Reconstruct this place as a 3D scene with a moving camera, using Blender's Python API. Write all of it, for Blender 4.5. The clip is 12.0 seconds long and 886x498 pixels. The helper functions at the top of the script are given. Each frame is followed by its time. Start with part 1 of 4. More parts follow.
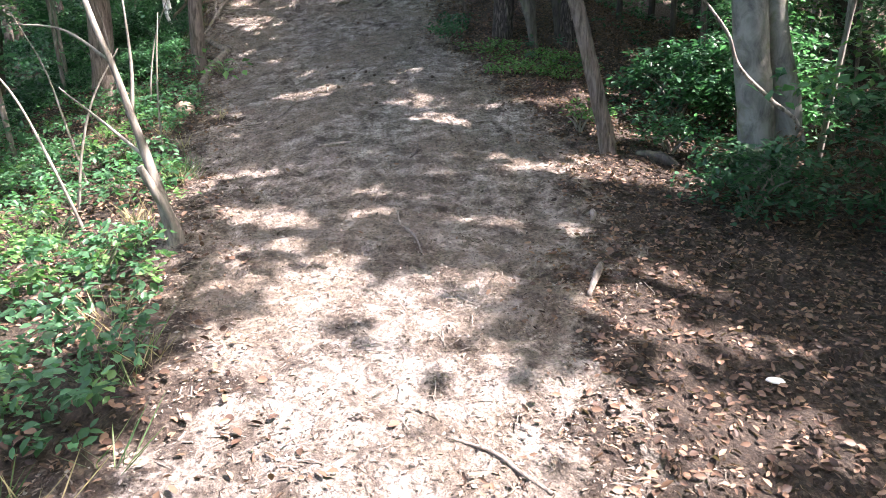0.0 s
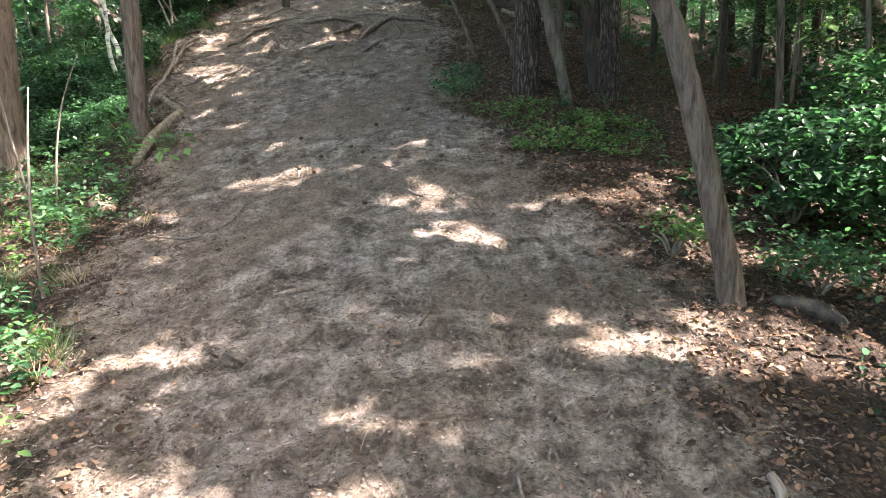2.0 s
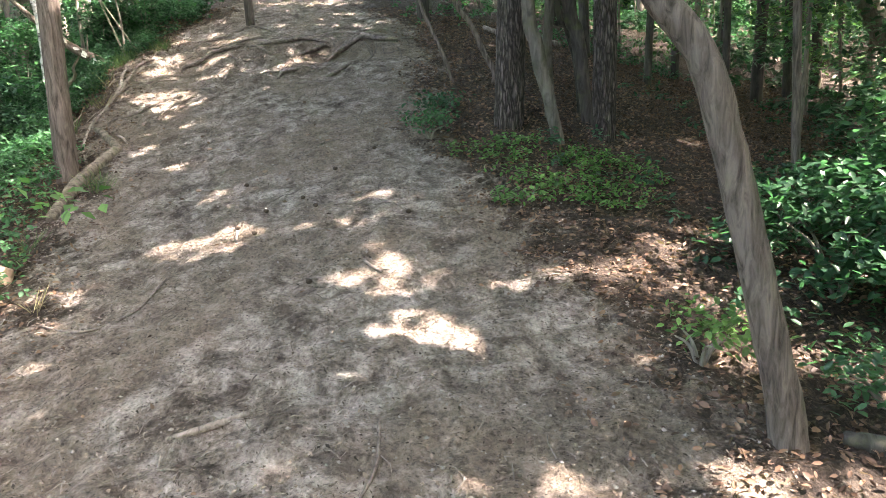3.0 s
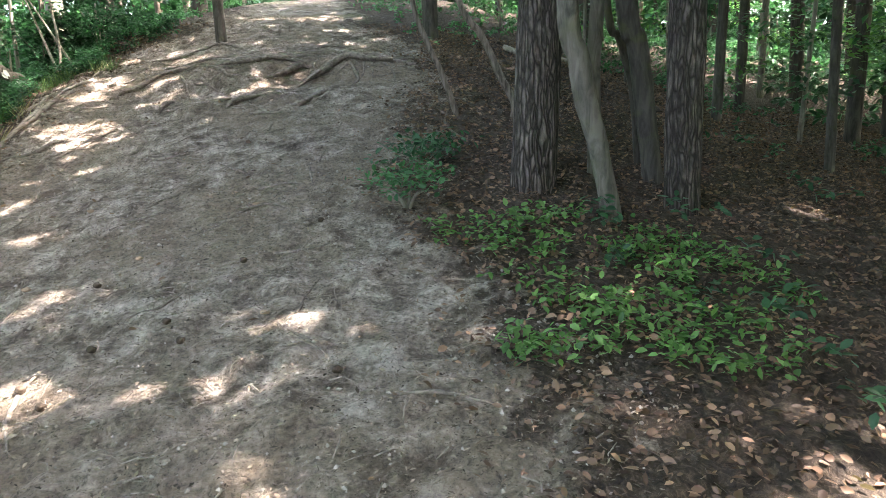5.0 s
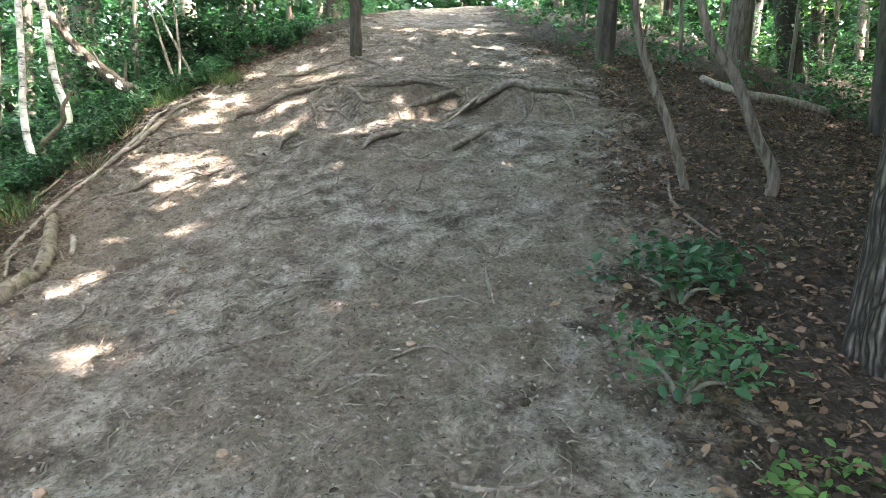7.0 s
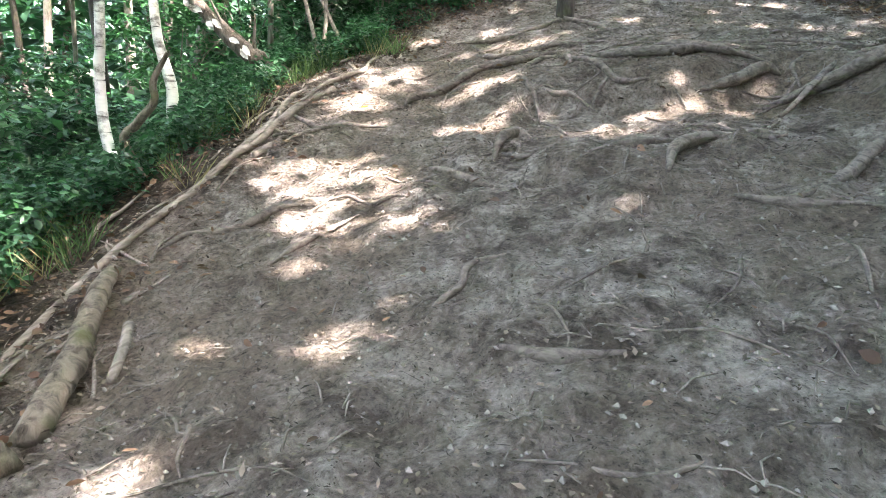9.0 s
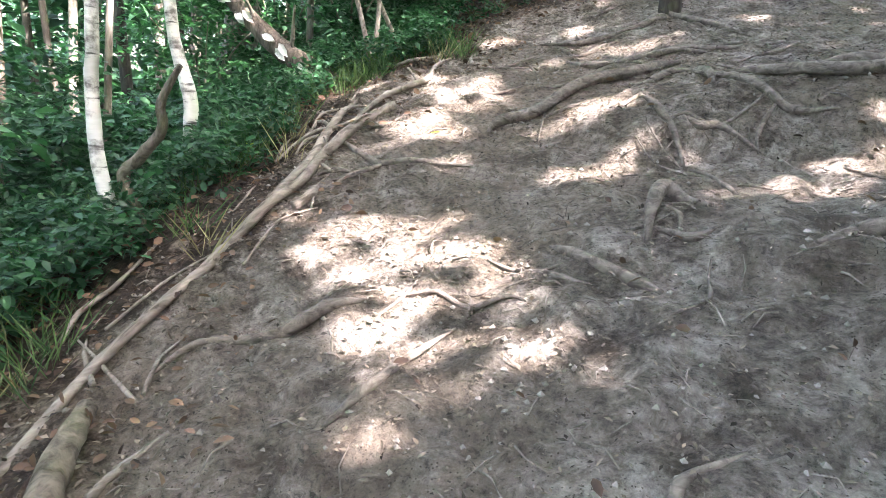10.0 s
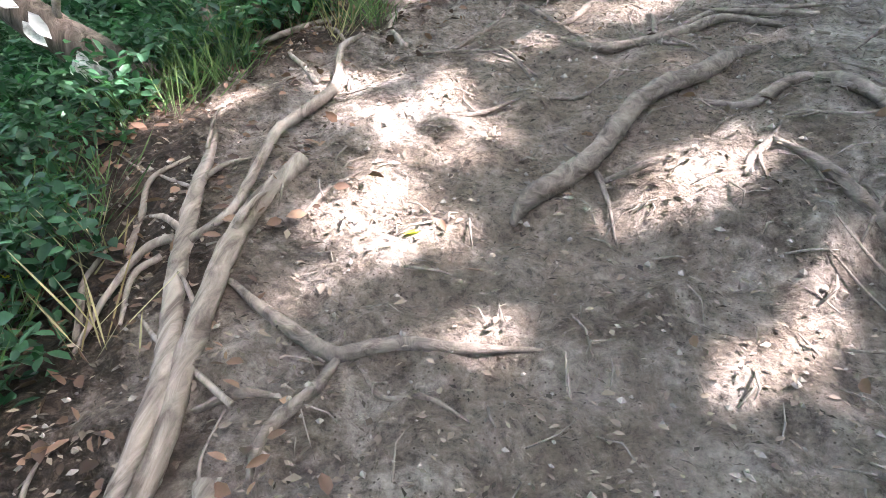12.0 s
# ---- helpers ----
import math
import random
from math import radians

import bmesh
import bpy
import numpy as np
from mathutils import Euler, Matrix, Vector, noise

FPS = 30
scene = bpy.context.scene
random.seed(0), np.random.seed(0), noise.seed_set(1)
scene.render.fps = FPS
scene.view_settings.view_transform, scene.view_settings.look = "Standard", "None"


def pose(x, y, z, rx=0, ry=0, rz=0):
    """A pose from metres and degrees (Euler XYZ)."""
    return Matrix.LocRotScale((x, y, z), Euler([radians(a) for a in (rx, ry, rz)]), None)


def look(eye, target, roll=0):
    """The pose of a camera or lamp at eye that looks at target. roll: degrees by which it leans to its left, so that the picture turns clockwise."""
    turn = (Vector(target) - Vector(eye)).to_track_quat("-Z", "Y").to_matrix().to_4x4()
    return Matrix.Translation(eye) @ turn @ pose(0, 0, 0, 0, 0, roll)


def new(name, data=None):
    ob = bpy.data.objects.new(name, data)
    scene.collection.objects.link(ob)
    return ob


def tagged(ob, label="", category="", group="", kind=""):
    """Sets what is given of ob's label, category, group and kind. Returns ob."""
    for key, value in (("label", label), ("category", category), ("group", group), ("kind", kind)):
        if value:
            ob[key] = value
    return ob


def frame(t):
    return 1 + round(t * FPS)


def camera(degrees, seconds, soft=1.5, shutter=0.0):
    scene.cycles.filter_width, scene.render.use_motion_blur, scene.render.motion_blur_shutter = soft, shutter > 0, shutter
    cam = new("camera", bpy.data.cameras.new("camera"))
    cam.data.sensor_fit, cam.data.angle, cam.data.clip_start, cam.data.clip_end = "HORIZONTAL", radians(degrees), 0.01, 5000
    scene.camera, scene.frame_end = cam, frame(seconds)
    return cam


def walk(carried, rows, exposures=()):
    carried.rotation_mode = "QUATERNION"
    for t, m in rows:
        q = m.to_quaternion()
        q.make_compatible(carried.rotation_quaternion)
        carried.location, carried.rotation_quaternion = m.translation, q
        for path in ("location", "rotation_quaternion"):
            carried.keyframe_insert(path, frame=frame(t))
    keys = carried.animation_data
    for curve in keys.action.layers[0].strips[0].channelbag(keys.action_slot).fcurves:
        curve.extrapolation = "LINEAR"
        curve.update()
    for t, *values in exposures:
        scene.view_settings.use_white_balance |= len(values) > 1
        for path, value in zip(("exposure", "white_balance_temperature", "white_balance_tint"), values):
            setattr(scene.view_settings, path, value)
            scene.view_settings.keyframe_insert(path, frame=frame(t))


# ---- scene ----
cam = camera(68.57, 12.0, soft=0.8)
PATH = [
    (0, look((0.000, 0.000, 1.450), (-0.241, 3.836, 0.341), -1.56)),
    (0.5, look((-0.161, 0.676, 1.568), (-0.400, 4.525, 0.507), -1.58)),
    (1, look((-0.379, 1.291, 1.673), (-0.596, 5.150, 0.640), -1.58)),
    (1.5, look((-0.332, 1.843, 1.804), (-0.548, 5.710, 0.802), -1.88)),
    (2, look((-0.316, 2.458, 1.882), (-0.519, 6.336, 0.922), -2.33)),
    (2.5, look((-0.201, 3.029, 1.978), (-0.334, 6.921, 1.068), -2.57)),
    (2.7, look((-0.197, 3.254, 2.052), (-0.337, 7.147, 1.144), -2.76)),
    (4.3, look((-0.032, 5.181, 2.211), (-0.059, 9.090, 1.359), -2.47)),
    (4.5, look((0.019, 5.462, 2.194), (-0.043, 9.384, 1.408), -2.82)),
    (5, look((0.000, 6.150, 2.236), (-0.262, 10.071, 1.488), -1.99)),
    (5.5, look((-0.172, 6.685, 2.331), (-0.649, 10.591, 1.615), -0.51)),
    (6, look((-0.280, 7.188, 2.455), (-0.985, 11.066, 1.772), 0.70)),
    (6.5, look((-0.537, 7.626, 2.496), (-1.271, 11.504, 1.849), 0.68)),
    (7, look((-0.881, 7.962, 2.654), (-1.739, 11.804, 1.949), 1.47)),
    (7.2, look((-1.023, 8.078, 2.652), (-1.962, 11.897, 1.920), 1.17)),
    (8.8, look((-2.416, 10.080, 2.707), (-3.882, 13.710, 1.885), 2.96)),
    (9, look((-2.559, 10.246, 2.685), (-4.074, 13.858, 1.874), 3.02)),
    (9.5, look((-2.910, 10.735, 2.808), (-4.541, 14.277, 1.917), 3.54)),
    (10, look((-3.349, 11.124, 2.900), (-4.986, 14.658, 1.987), 4.05)),
    (10.5, look((-3.687, 11.494, 3.019), (-5.235, 15.034, 1.983), 4.09)),
    (11, look((-4.010, 11.893, 3.103), (-5.322, 15.492, 1.954), 3.33)),
    (11.5, look((-4.361, 12.311, 3.224), (-5.318, 15.971, 1.923), 3.70)),
    (12, look((-4.599, 12.682, 3.318), (-5.135, 16.371, 1.867), 2.89)),
]
EXPOSURE = [(0, 3.7, 6650, 23), (0.5, 3.55, 6800, 23), (1, 3.5, 6950, 23), (2.5, 4.25, 7450, 21), (4.5, 4.55, 7250, 17), (7, 4.75, 7150, 16), (9, 4.7, 6850, 18), (12, 4.65, 6450, 23)]
walk(cam, PATH, EXPOSURE)

# ==== below the path ====
# ---- light ----
SUN_FROM = Vector((0.97, -0.16, 0.0)).normalized()
SUN_HIGH = radians(52)
sun_way = Vector((SUN_FROM.x * math.cos(SUN_HIGH), SUN_FROM.y * math.cos(SUN_HIGH), math.sin(SUN_HIGH)))
sun = new("sun", bpy.data.lights.new("sun", "SUN"))
sun.data.energy, sun.data.angle, sun.data.color = 3.0, radians(0.6), (1.0, 0.97, 0.945)
sun.matrix_world = look(sun_way * 30, (0, 0, 0))
world = bpy.data.worlds.new("sky")
scene.world = world
world.use_nodes = True
wn = world.node_tree.nodes
sky = wn.new("ShaderNodeTexSky")
sky.sky_type, sky.sun_disc, sky.sun_elevation = "NISHITA", False, SUN_HIGH
sky.air_density, sky.dust_density, sky.ozone_density = 1.0, 5.0, 0.2
sky.sun_rotation = math.atan2(sun_way.x, sun_way.y)
world.node_tree.links.new(sky.outputs[0], wn["Background"].inputs[0])
wn["Background"].inputs[1].default_value = 0.15


# ---- materials ----
def material(name, rough=0.85):
    m = bpy.data.materials.new(name)
    m.use_nodes = True
    nt = m.node_tree
    b = nt.nodes["Principled BSDF"]
    b.inputs["Roughness"].default_value = rough
    b.inputs["Specular IOR Level"].default_value = 0.3
    return m, nt, b


def coords(nt, scale=(1, 1, 1), kind="Object"):
    tc, mp = nt.nodes.new("ShaderNodeTexCoord"), nt.nodes.new("ShaderNodeMapping")
    nt.links.new(tc.outputs[kind], mp.inputs[0])
    mp.inputs["Scale"].default_value = scale
    return mp.outputs[0]


def noise_tex(nt, vec, scale, detail=6.0, rough=0.6, distort=0.0):
    n = nt.nodes.new("ShaderNodeTexNoise")
    nt.links.new(vec, n.inputs["Vector"])
    n.inputs["Scale"].default_value, n.inputs["Detail"].default_value = scale, detail
    n.inputs["Roughness"].default_value, n.inputs["Distortion"].default_value = rough, distort
    return n.outputs["Fac"]


def noise_color(nt, vec, scale):
    n = nt.nodes.new("ShaderNodeTexNoise")
    nt.links.new(vec, n.inputs["Vector"])
    n.inputs["Scale"].default_value = scale
    return n.outputs["Color"]


def ramp(nt, fac, *stops):
    r = nt.nodes.new("ShaderNodeValToRGB")
    nt.links.new(fac, r.inputs[0])
    e = r.color_ramp.elements
    while len(e) < len(stops):
        e.new(0.5)
    for el, (p, c) in zip(e, stops):
        el.position, el.color = p, (*c, 1) if len(c) == 3 else c
    return r.outputs[0]


def mix(nt, fac, a, b, how="MIX"):
    n = nt.nodes.new("ShaderNodeMix")
    n.data_type, n.blend_type = "RGBA", how
    for sock, v in ((n.inputs["Factor"], fac), (n.inputs["A"], a), (n.inputs["B"], b)):
        if isinstance(v, (int, float)):
            sock.default_value = v
        elif isinstance(v, tuple):
            sock.default_value = (*v, 1)
        else:
            nt.links.new(v, sock)
    return n.outputs["Result"]


def maths(nt, op, a, b):
    n = nt.nodes.new("ShaderNodeMath")
    n.operation = op
    for sock, v in zip(n.inputs, (a, b)):
        if isinstance(v, (int, float)):
            sock.default_value = v
        else:
            nt.links.new(v, sock)
    return n.outputs[0]


def bump(nt, b, h, strength, dist):
    n = nt.nodes.new("ShaderNodeBump")
    n.inputs["Strength"].default_value, n.inputs["Distance"].default_value = strength, dist
    nt.links.new(h, n.inputs["Height"])
    nt.links.new(n.outputs[0], b.inputs["Normal"])


def g(v):
    return (v, v, v)


def soil_material():
    m, nt, b = material("forest_soil", 0.92)
    v = coords(nt)
    at = nt.nodes.new("ShaderNodeAttribute")
    at.attribute_name = "trodden"
    big, mid, fine = noise_tex(nt, v, 0.8, 5, 0.6), noise_tex(nt, v, 5, 9, 0.72, 0.4), noise_tex(nt, v, 34, 7, 0.75, 0.3)
    clay = ramp(nt, mid, (0.38, (0.075, 0.058, 0.046)), (0.46, (0.18, 0.149, 0.124)), (0.53, (0.295, 0.253, 0.217)), (0.61, (0.45, 0.395, 0.348)))
    clay = mix(nt, ramp(nt, big, (0.42, g(0.0)), (0.6, g(0.65))), clay, (0.2, 0.155, 0.115))
    clay = mix(nt, 0.75, clay, ramp(nt, fine, (0.36, g(0.2)), (0.46, g(0.78)), (0.55, g(1.1)), (0.68, g(1.6))), "MULTIPLY")
    grains = nt.nodes.new("ShaderNodeTexVoronoi")
    nt.links.new(v, grains.inputs["Vector"])
    grains.inputs["Scale"].default_value, grains.inputs["Randomness"].default_value = 62, 1.0
    spots = maths(nt, "MULTIPLY", ramp(nt, grains.outputs["Distance"], (0.1, g(1)), (0.22, g(0))), ramp(nt, noise_tex(nt, v, 3.5, 5, 0.7), (0.4, g(0)), (0.54, g(0.9))))
    clay = mix(nt, spots, clay, (0.05, 0.038, 0.028))
    humus = ramp(nt, noise_tex(nt, v, 26, 7, 0.75, 1.0), (0.34, (0.018, 0.013, 0.01)), (0.52, (0.058, 0.041, 0.03)), (0.68, (0.15, 0.11, 0.08)))
    edge = maths(nt, "ADD", at.outputs["Fac"], maths(nt, "MULTIPLY", maths(nt, "SUBTRACT", noise_tex(nt, v, 3.2, 8, 0.75), 0.5), 2.8))
    nt.links.new(mix(nt, ramp(nt, edge, (0.34, g(0.0)), (0.62, g(1.0))), humus, clay), b.inputs["Base Color"])
    clods = nt.nodes.new("ShaderNodeTexVoronoi")
    nt.links.new(mix(nt, 0.12, v, noise_color(nt, v, 9)), clods.inputs["Vector"])
    clods.inputs["Scale"].default_value = 24
    h = maths(nt, "ADD", maths(nt, "MULTIPLY", mid, 1.5), maths(nt, "MULTIPLY", fine, 0.5))
    h = maths(nt, "SUBTRACT", h, maths(nt, "MULTIPLY", clods.outputs["Distance"], 0.35))
    bump(nt, b, h, 1.0, 0.1)
    return m


def bark(name, dark, light, stretch, scale, strength, dist, moss=0.0):
    m, nt, b = material(name, 0.9)
    v = coords(nt, stretch if isinstance(stretch, tuple) else (1, 1, stretch))
    n1 = noise_tex(nt, v, scale, 7, 0.65, 0.8)
    n2 = noise_tex(nt, coords(nt), 3.0, 4)
    c = ramp(nt, n1, (0.32, dark), (0.62, light))
    c = mix(nt, 0.5, c, ramp(nt, n2, (0.3, g(0.55)), (0.7, g(1.15))), "MULTIPLY")
    if moss:
        c = mix(nt, ramp(nt, noise_tex(nt, coords(nt), 5, 5), (0.55, g(0)), (0.7, g(moss))), c, (0.09, 0.105, 0.03))
    nt.links.new(c, b.inputs["Base Color"])
    bump(nt, b, n1, strength, dist)
    return m


def pine_material():
    m, nt, b = material("pine_bark", 0.95)
    v = mix(nt, 0.06, coords(nt, (1, 1, 0.13)), noise_color(nt, coords(nt, (1, 1, 0.4)), 11))
    vo = nt.nodes.new("ShaderNodeTexVoronoi")
    nt.links.new(v, vo.inputs["Vector"])
    vo.feature = "DISTANCE_TO_EDGE"
    vo.inputs["Scale"].default_value = 36
    plates = ramp(nt, vo.outputs["Distance"], (0.0, g(0)), (0.3, g(1)))
    n1 = noise_tex(nt, coords(nt, (1, 1, 0.3)), 28, 7, 0.7)
    c = mix(nt, plates, (0.022, 0.017, 0.014), ramp(nt, n1, (0.36, (0.05, 0.039, 0.033)), (0.64, (0.19, 0.158, 0.137))))
    nt.links.new(c, b.inputs["Base Color"])
    bump(nt, b, maths(nt, "ADD", plates, maths(nt, "MULTIPLY", n1, 0.4)), 1.0, 0.025)
    return m


def birch_material():
    m, nt, b = material("birch_bark", 0.6)
    v = coords(nt, (1, 1, 6))
    n = noise_tex(nt, v, 5, 5, 0.6)
    lo = noise_tex(nt, coords(nt, (1, 1, 1.2)), 4.5, 5, 0.7)
    c = ramp(nt, n, (0.36, (0.06, 0.055, 0.05)), (0.44, (0.62, 0.6, 0.56)), (0.8, (0.75, 0.73, 0.69)))
    c = mix(nt, ramp(nt, lo, (0.5, g(0)), (0.62, g(0.85))), c, (0.07, 0.06, 0.05))
    nt.links.new(c, b.inputs["Base Color"])
    bump(nt, b, n, 0.4, 0.01)
    return m


def leaf_material(name, dark, light, glow=0.45, rough=0.36):
    m, nt, b = material(name, rough)
    geo = nt.nodes.new("ShaderNodeNewGeometry")
    c = ramp(nt, geo.outputs["Random Per Island"], (0.0, dark), (0.75, light), (1.0, tuple(min(1, k * 1.4) for k in light)))
    v = noise_tex(nt, coords(nt), 60, 3)
    c = mix(nt, 0.35, c, ramp(nt, v, (0.3, g(0.6)), (0.7, g(1.2))), "MULTIPLY")
    nt.links.new(c, b.inputs["Base Color"])
    tr = nt.nodes.new("ShaderNodeBsdfTranslucent")
    nt.links.new(mix(nt, 1.0, c, (1.0, 1.5, 0.9), "MULTIPLY"), tr.inputs[0])
    ms = nt.nodes.new("ShaderNodeMixShader")
    ms.inputs[0].default_value = glow
    nt.links.new(b.outputs[0], ms.inputs[1])
    nt.links.new(tr.outputs[0], ms.inputs[2])
    nt.links.new(ms.outputs[0], nt.nodes["Material Output"].inputs[0])
    return m


SOIL = soil_material()
PINE = pine_material()
BIRCH = birch_material()
GREY_BARK = bark("grey_bark", (0.085, 0.075, 0.062), (0.25, 0.225, 0.19), 0.25, 20, 0.6, 0.012, 0.5)
SMOOTH_BARK = bark("beech_bark", (0.065, 0.065, 0.056), (0.23, 0.225, 0.2), 0.6, 6, 0.4, 0.01, 0.6)
ROUGH_BARK = bark("furrowed_bark", (0.042, 0.033, 0.026), (0.19, 0.155, 0.128), 0.13, 30, 1.0, 0.02)
# Bark darkened in its colour for trunks that stand in shade.
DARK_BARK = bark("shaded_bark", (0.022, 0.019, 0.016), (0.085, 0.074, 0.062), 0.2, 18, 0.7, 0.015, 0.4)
# Second, darker grey bark: the gloom under the pines put into its colour.
SHADE_GREY = bark("shade_grey_bark", (0.045, 0.04, 0.033), (0.15, 0.132, 0.11), 0.25, 16, 0.7, 0.012, 0.3)
DEADWOOD = bark("weathered_wood", (0.075, 0.06, 0.048), (0.31, 0.268, 0.225), (1, 0.16, 0.5), 30, 0.9, 0.012)
ROOTWOOD = bark("root_bark", (0.055, 0.044, 0.036), (0.215, 0.18, 0.15), (0.7, 0.5, 1), 30, 1.0, 0.014)
MOSSY = bark("mossy_log_bark", (0.035, 0.027, 0.02), (0.26, 0.22, 0.17), 0.5, 17, 1.0, 0.03, 0.7)
LEAF = leaf_material("green_leaf", (0.028, 0.078, 0.04), (0.072, 0.16, 0.08), 0.48)
# Green leaf darkened in its colour to stand in for shade.
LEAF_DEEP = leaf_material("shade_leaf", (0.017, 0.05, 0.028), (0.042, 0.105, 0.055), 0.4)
LEAF_LIGHT = leaf_material("pale_leaf", (0.045, 0.105, 0.035), (0.12, 0.21, 0.075), 0.5)
GRASS = leaf_material("grass_blade", (0.03, 0.07, 0.03), (0.11, 0.16, 0.065), 0.35)
LITTER = leaf_material("dead_leaf", (0.03, 0.016, 0.011), (0.175, 0.104, 0.068), 0.12, 0.6)
DRY_GRASS = leaf_material("dry_grass_blade", (0.16, 0.12, 0.06), (0.34, 0.28, 0.16), 0.3)
CHIP = leaf_material("trodden_chip", (0.02, 0.014, 0.01), (0.19, 0.15, 0.115), 0.05, 0.8)
CONE = bark("cone_scale", (0.02, 0.014, 0.01), (0.07, 0.05, 0.035), 1, 60, 0.8, 0.004)
STONE = bark("pebble_stone", (0.15, 0.132, 0.112), (0.34, 0.305, 0.265), 1, 14, 0.4, 0.004)
CLODS = bark("dark_clay", (0.17, 0.115, 0.08), (0.3, 0.21, 0.15), 1, 12, 0.5, 0.006)
CLAYSTONE = bark("pink_clay_stone", (0.3, 0.2, 0.14), (0.5, 0.36, 0.27), 1, 9, 0.5, 0.008)
PAPER = material("crumpled_paper", 0.7)[0]
PAPER.node_tree.nodes["Principled BSDF"].inputs["Base Color"].default_value = (0.5, 0.52, 0.49, 1)


# ---- the lie of the land ----
LAND = np.array([
    2.1339, 4.2403, 1.2503, -1.5204, -0.847, 0.0011, 0.4202, -1.6598, -2.6207, 0.1171, 0.3846,
    -1.2588, 0.4887, -0.3075, 0.8698, -1.2587, 0.8342, 2.3069, -0.0066, -1.2368, 0.8887])
POWERS = [(i, j) for i in range(6) for j in range(6) if i + j <= 5]


def land(x, y):
    """Height of the slope without its small relief."""
    x, y = np.asarray(x, float), np.asarray(y, float)
    cx, cy = np.clip(x, -6.8, 4.2), np.clip(y, -1.0, 18.0)
    u, v = (cx + 2) / 7, (cy - 12) / 14
    z = sum(c * u**i * v**j for c, (i, j) in zip(LAND, POWERS))
    left, right = np.minimum(x + 6.8, 0), np.maximum(x - 4.2, 0)
    ahead, back = np.maximum(y - 18, 0), np.minimum(y + 1, 0)
    z = z + 7 * (np.exp(left * 0.06) - 1) - 2.0 * (1 - np.exp(-right * 0.07))
    z = z + 5.6 * (1 - np.exp(-ahead * 0.05)) - 1.5 * (1 - np.exp(back * 0.1))
    # washed-out bank under the roots at the brow
    s = (y - 14.6 - 0.25 * np.sin(x * 2.1) - 0.12 * np.sin(x * 5.3 + 1)) / 0.15
    z = z + 0.17 * np.tanh(s) * np.exp(-((y - 14.5) / 1.0) ** 2) * np.exp(-((x + 2.7) / 1.5) ** 4)
    # swellings along the log edge and under the brow
    z = z + 0.09 * np.exp(-((x + 5.4) / 0.75) ** 2 - ((y - 14.1) / 1.4) ** 4)
    z = z + 0.1 * np.exp(-((x + 3.4) / 1.0) ** 2 - ((y - 13.5) / 0.6) ** 2)
    z = z + 0.1 * np.exp(-((x + 2.1) / 1.1) ** 2 - ((y - 14.2) / 0.5) ** 2)
    return z


EDGE_Y = (-6, 0, 2, 3.5, 5.5, 6.9, 8.1, 10, 11.5, 13, 14.7, 16.3, 18, 24, 32)
EDGE_L = (-1.2, -1.05, -1.15, -1.65, -2.5, -3.0, -3.4, -3.9, -4.6, -5.3, -5.55, -5.4, -4.7, -5.5, -7.5)
EDGE_R = (0.5, 0.4, 0.4, 0.6, 0.85, 0.7, 0.35, -0.35, -0.65, -0.7, -0.65, -1.1, -2.2, -3.7, -5.9)


def trail(x, y):
    """Metres inside (+) or outside (-) the trodden ground."""
    x, y = np.asarray(x, float), np.asarray(y, float)
    ragged = 0.13 * np.sin(1.7 * x + 2.9 * y) + 0.1 * np.sin(4.7 * y - 3.3 * x + 1) + 0.07 * np.sin(9.1 * x + 8.3 * y) + 0.04 * np.sin(21 * x - 17 * y)
    return np.minimum(x - np.interp(y, EDGE_Y, EDGE_L), np.interp(y, EDGE_Y, EDGE_R) - x) + ragged


def relief(x, y):
    p = Vector((x, y, 0))
    far = max(abs(x + 1) - 9, abs(y - 9) - 13, 0)
    k = math.exp(-far * 0.3)
    z = 0.02 * noise.noise(p * 0.9) + 0.022 * noise.noise(p * 2.7) + k * 0.034 * noise.noise(p * 7)
    brow = math.exp(-(((y - 13.9) / 1.1) ** 2) - ((x + 2.6) / 1.9) ** 4)
    z += brow * (0.06 * noise.noise(p * 1.9 + Vector((3, 1, 5))) + 0.05 * noise.noise(p * 4.3 + Vector((7, 2, 1))))
    return z + k * 0.02 * noise.noise(p * 15)


def ground_z(x, y):
    return float(land(x, y)) + relief(x, y)


# ---- mesh helpers ----
def obj(name, me, mat, parent=None, label=""):
    ob = new(name, me)
    me.materials.append(mat)
    if parent:
        ob.parent = parent
    if label:
        ob["label"] = label
    return ob


def part(name, bm, mat, parent=None, label="", smooth=True):
    me = bpy.data.meshes.new(name)
    bm.to_mesh(me)
    bm.free()
    if smooth:
        me.polygons.foreach_set("use_smooth", [True] * len(me.polygons))
    return obj(name, me, mat, parent, label)


def thing(name, where, label, category, group="", kind=""):
    e = new(name)
    e.location = where
    e.empty_display_size = 0.2
    return tagged(e, label, category, group, kind)


def spline(pts, per=6):
    pts = [Vector(p) for p in pts]
    if len(pts) < 3:
        return [pts[0].lerp(pts[-1], k / per) for k in range(per + 1)]
    ext = [2 * pts[0] - pts[1], *pts, 2 * pts[-1] - pts[-2]]
    out = []
    for a, b, c, d in zip(ext, ext[1:], ext[2:], ext[3:]):
        for k in range(per):
            t = k / per
            out.append(0.5 * (2 * b + (c - a) * t + (2 * a - 5 * b + 4 * c - d) * t * t + (3 * b - a - 3 * c + d) * t**3))
    return out + [pts[-1]]


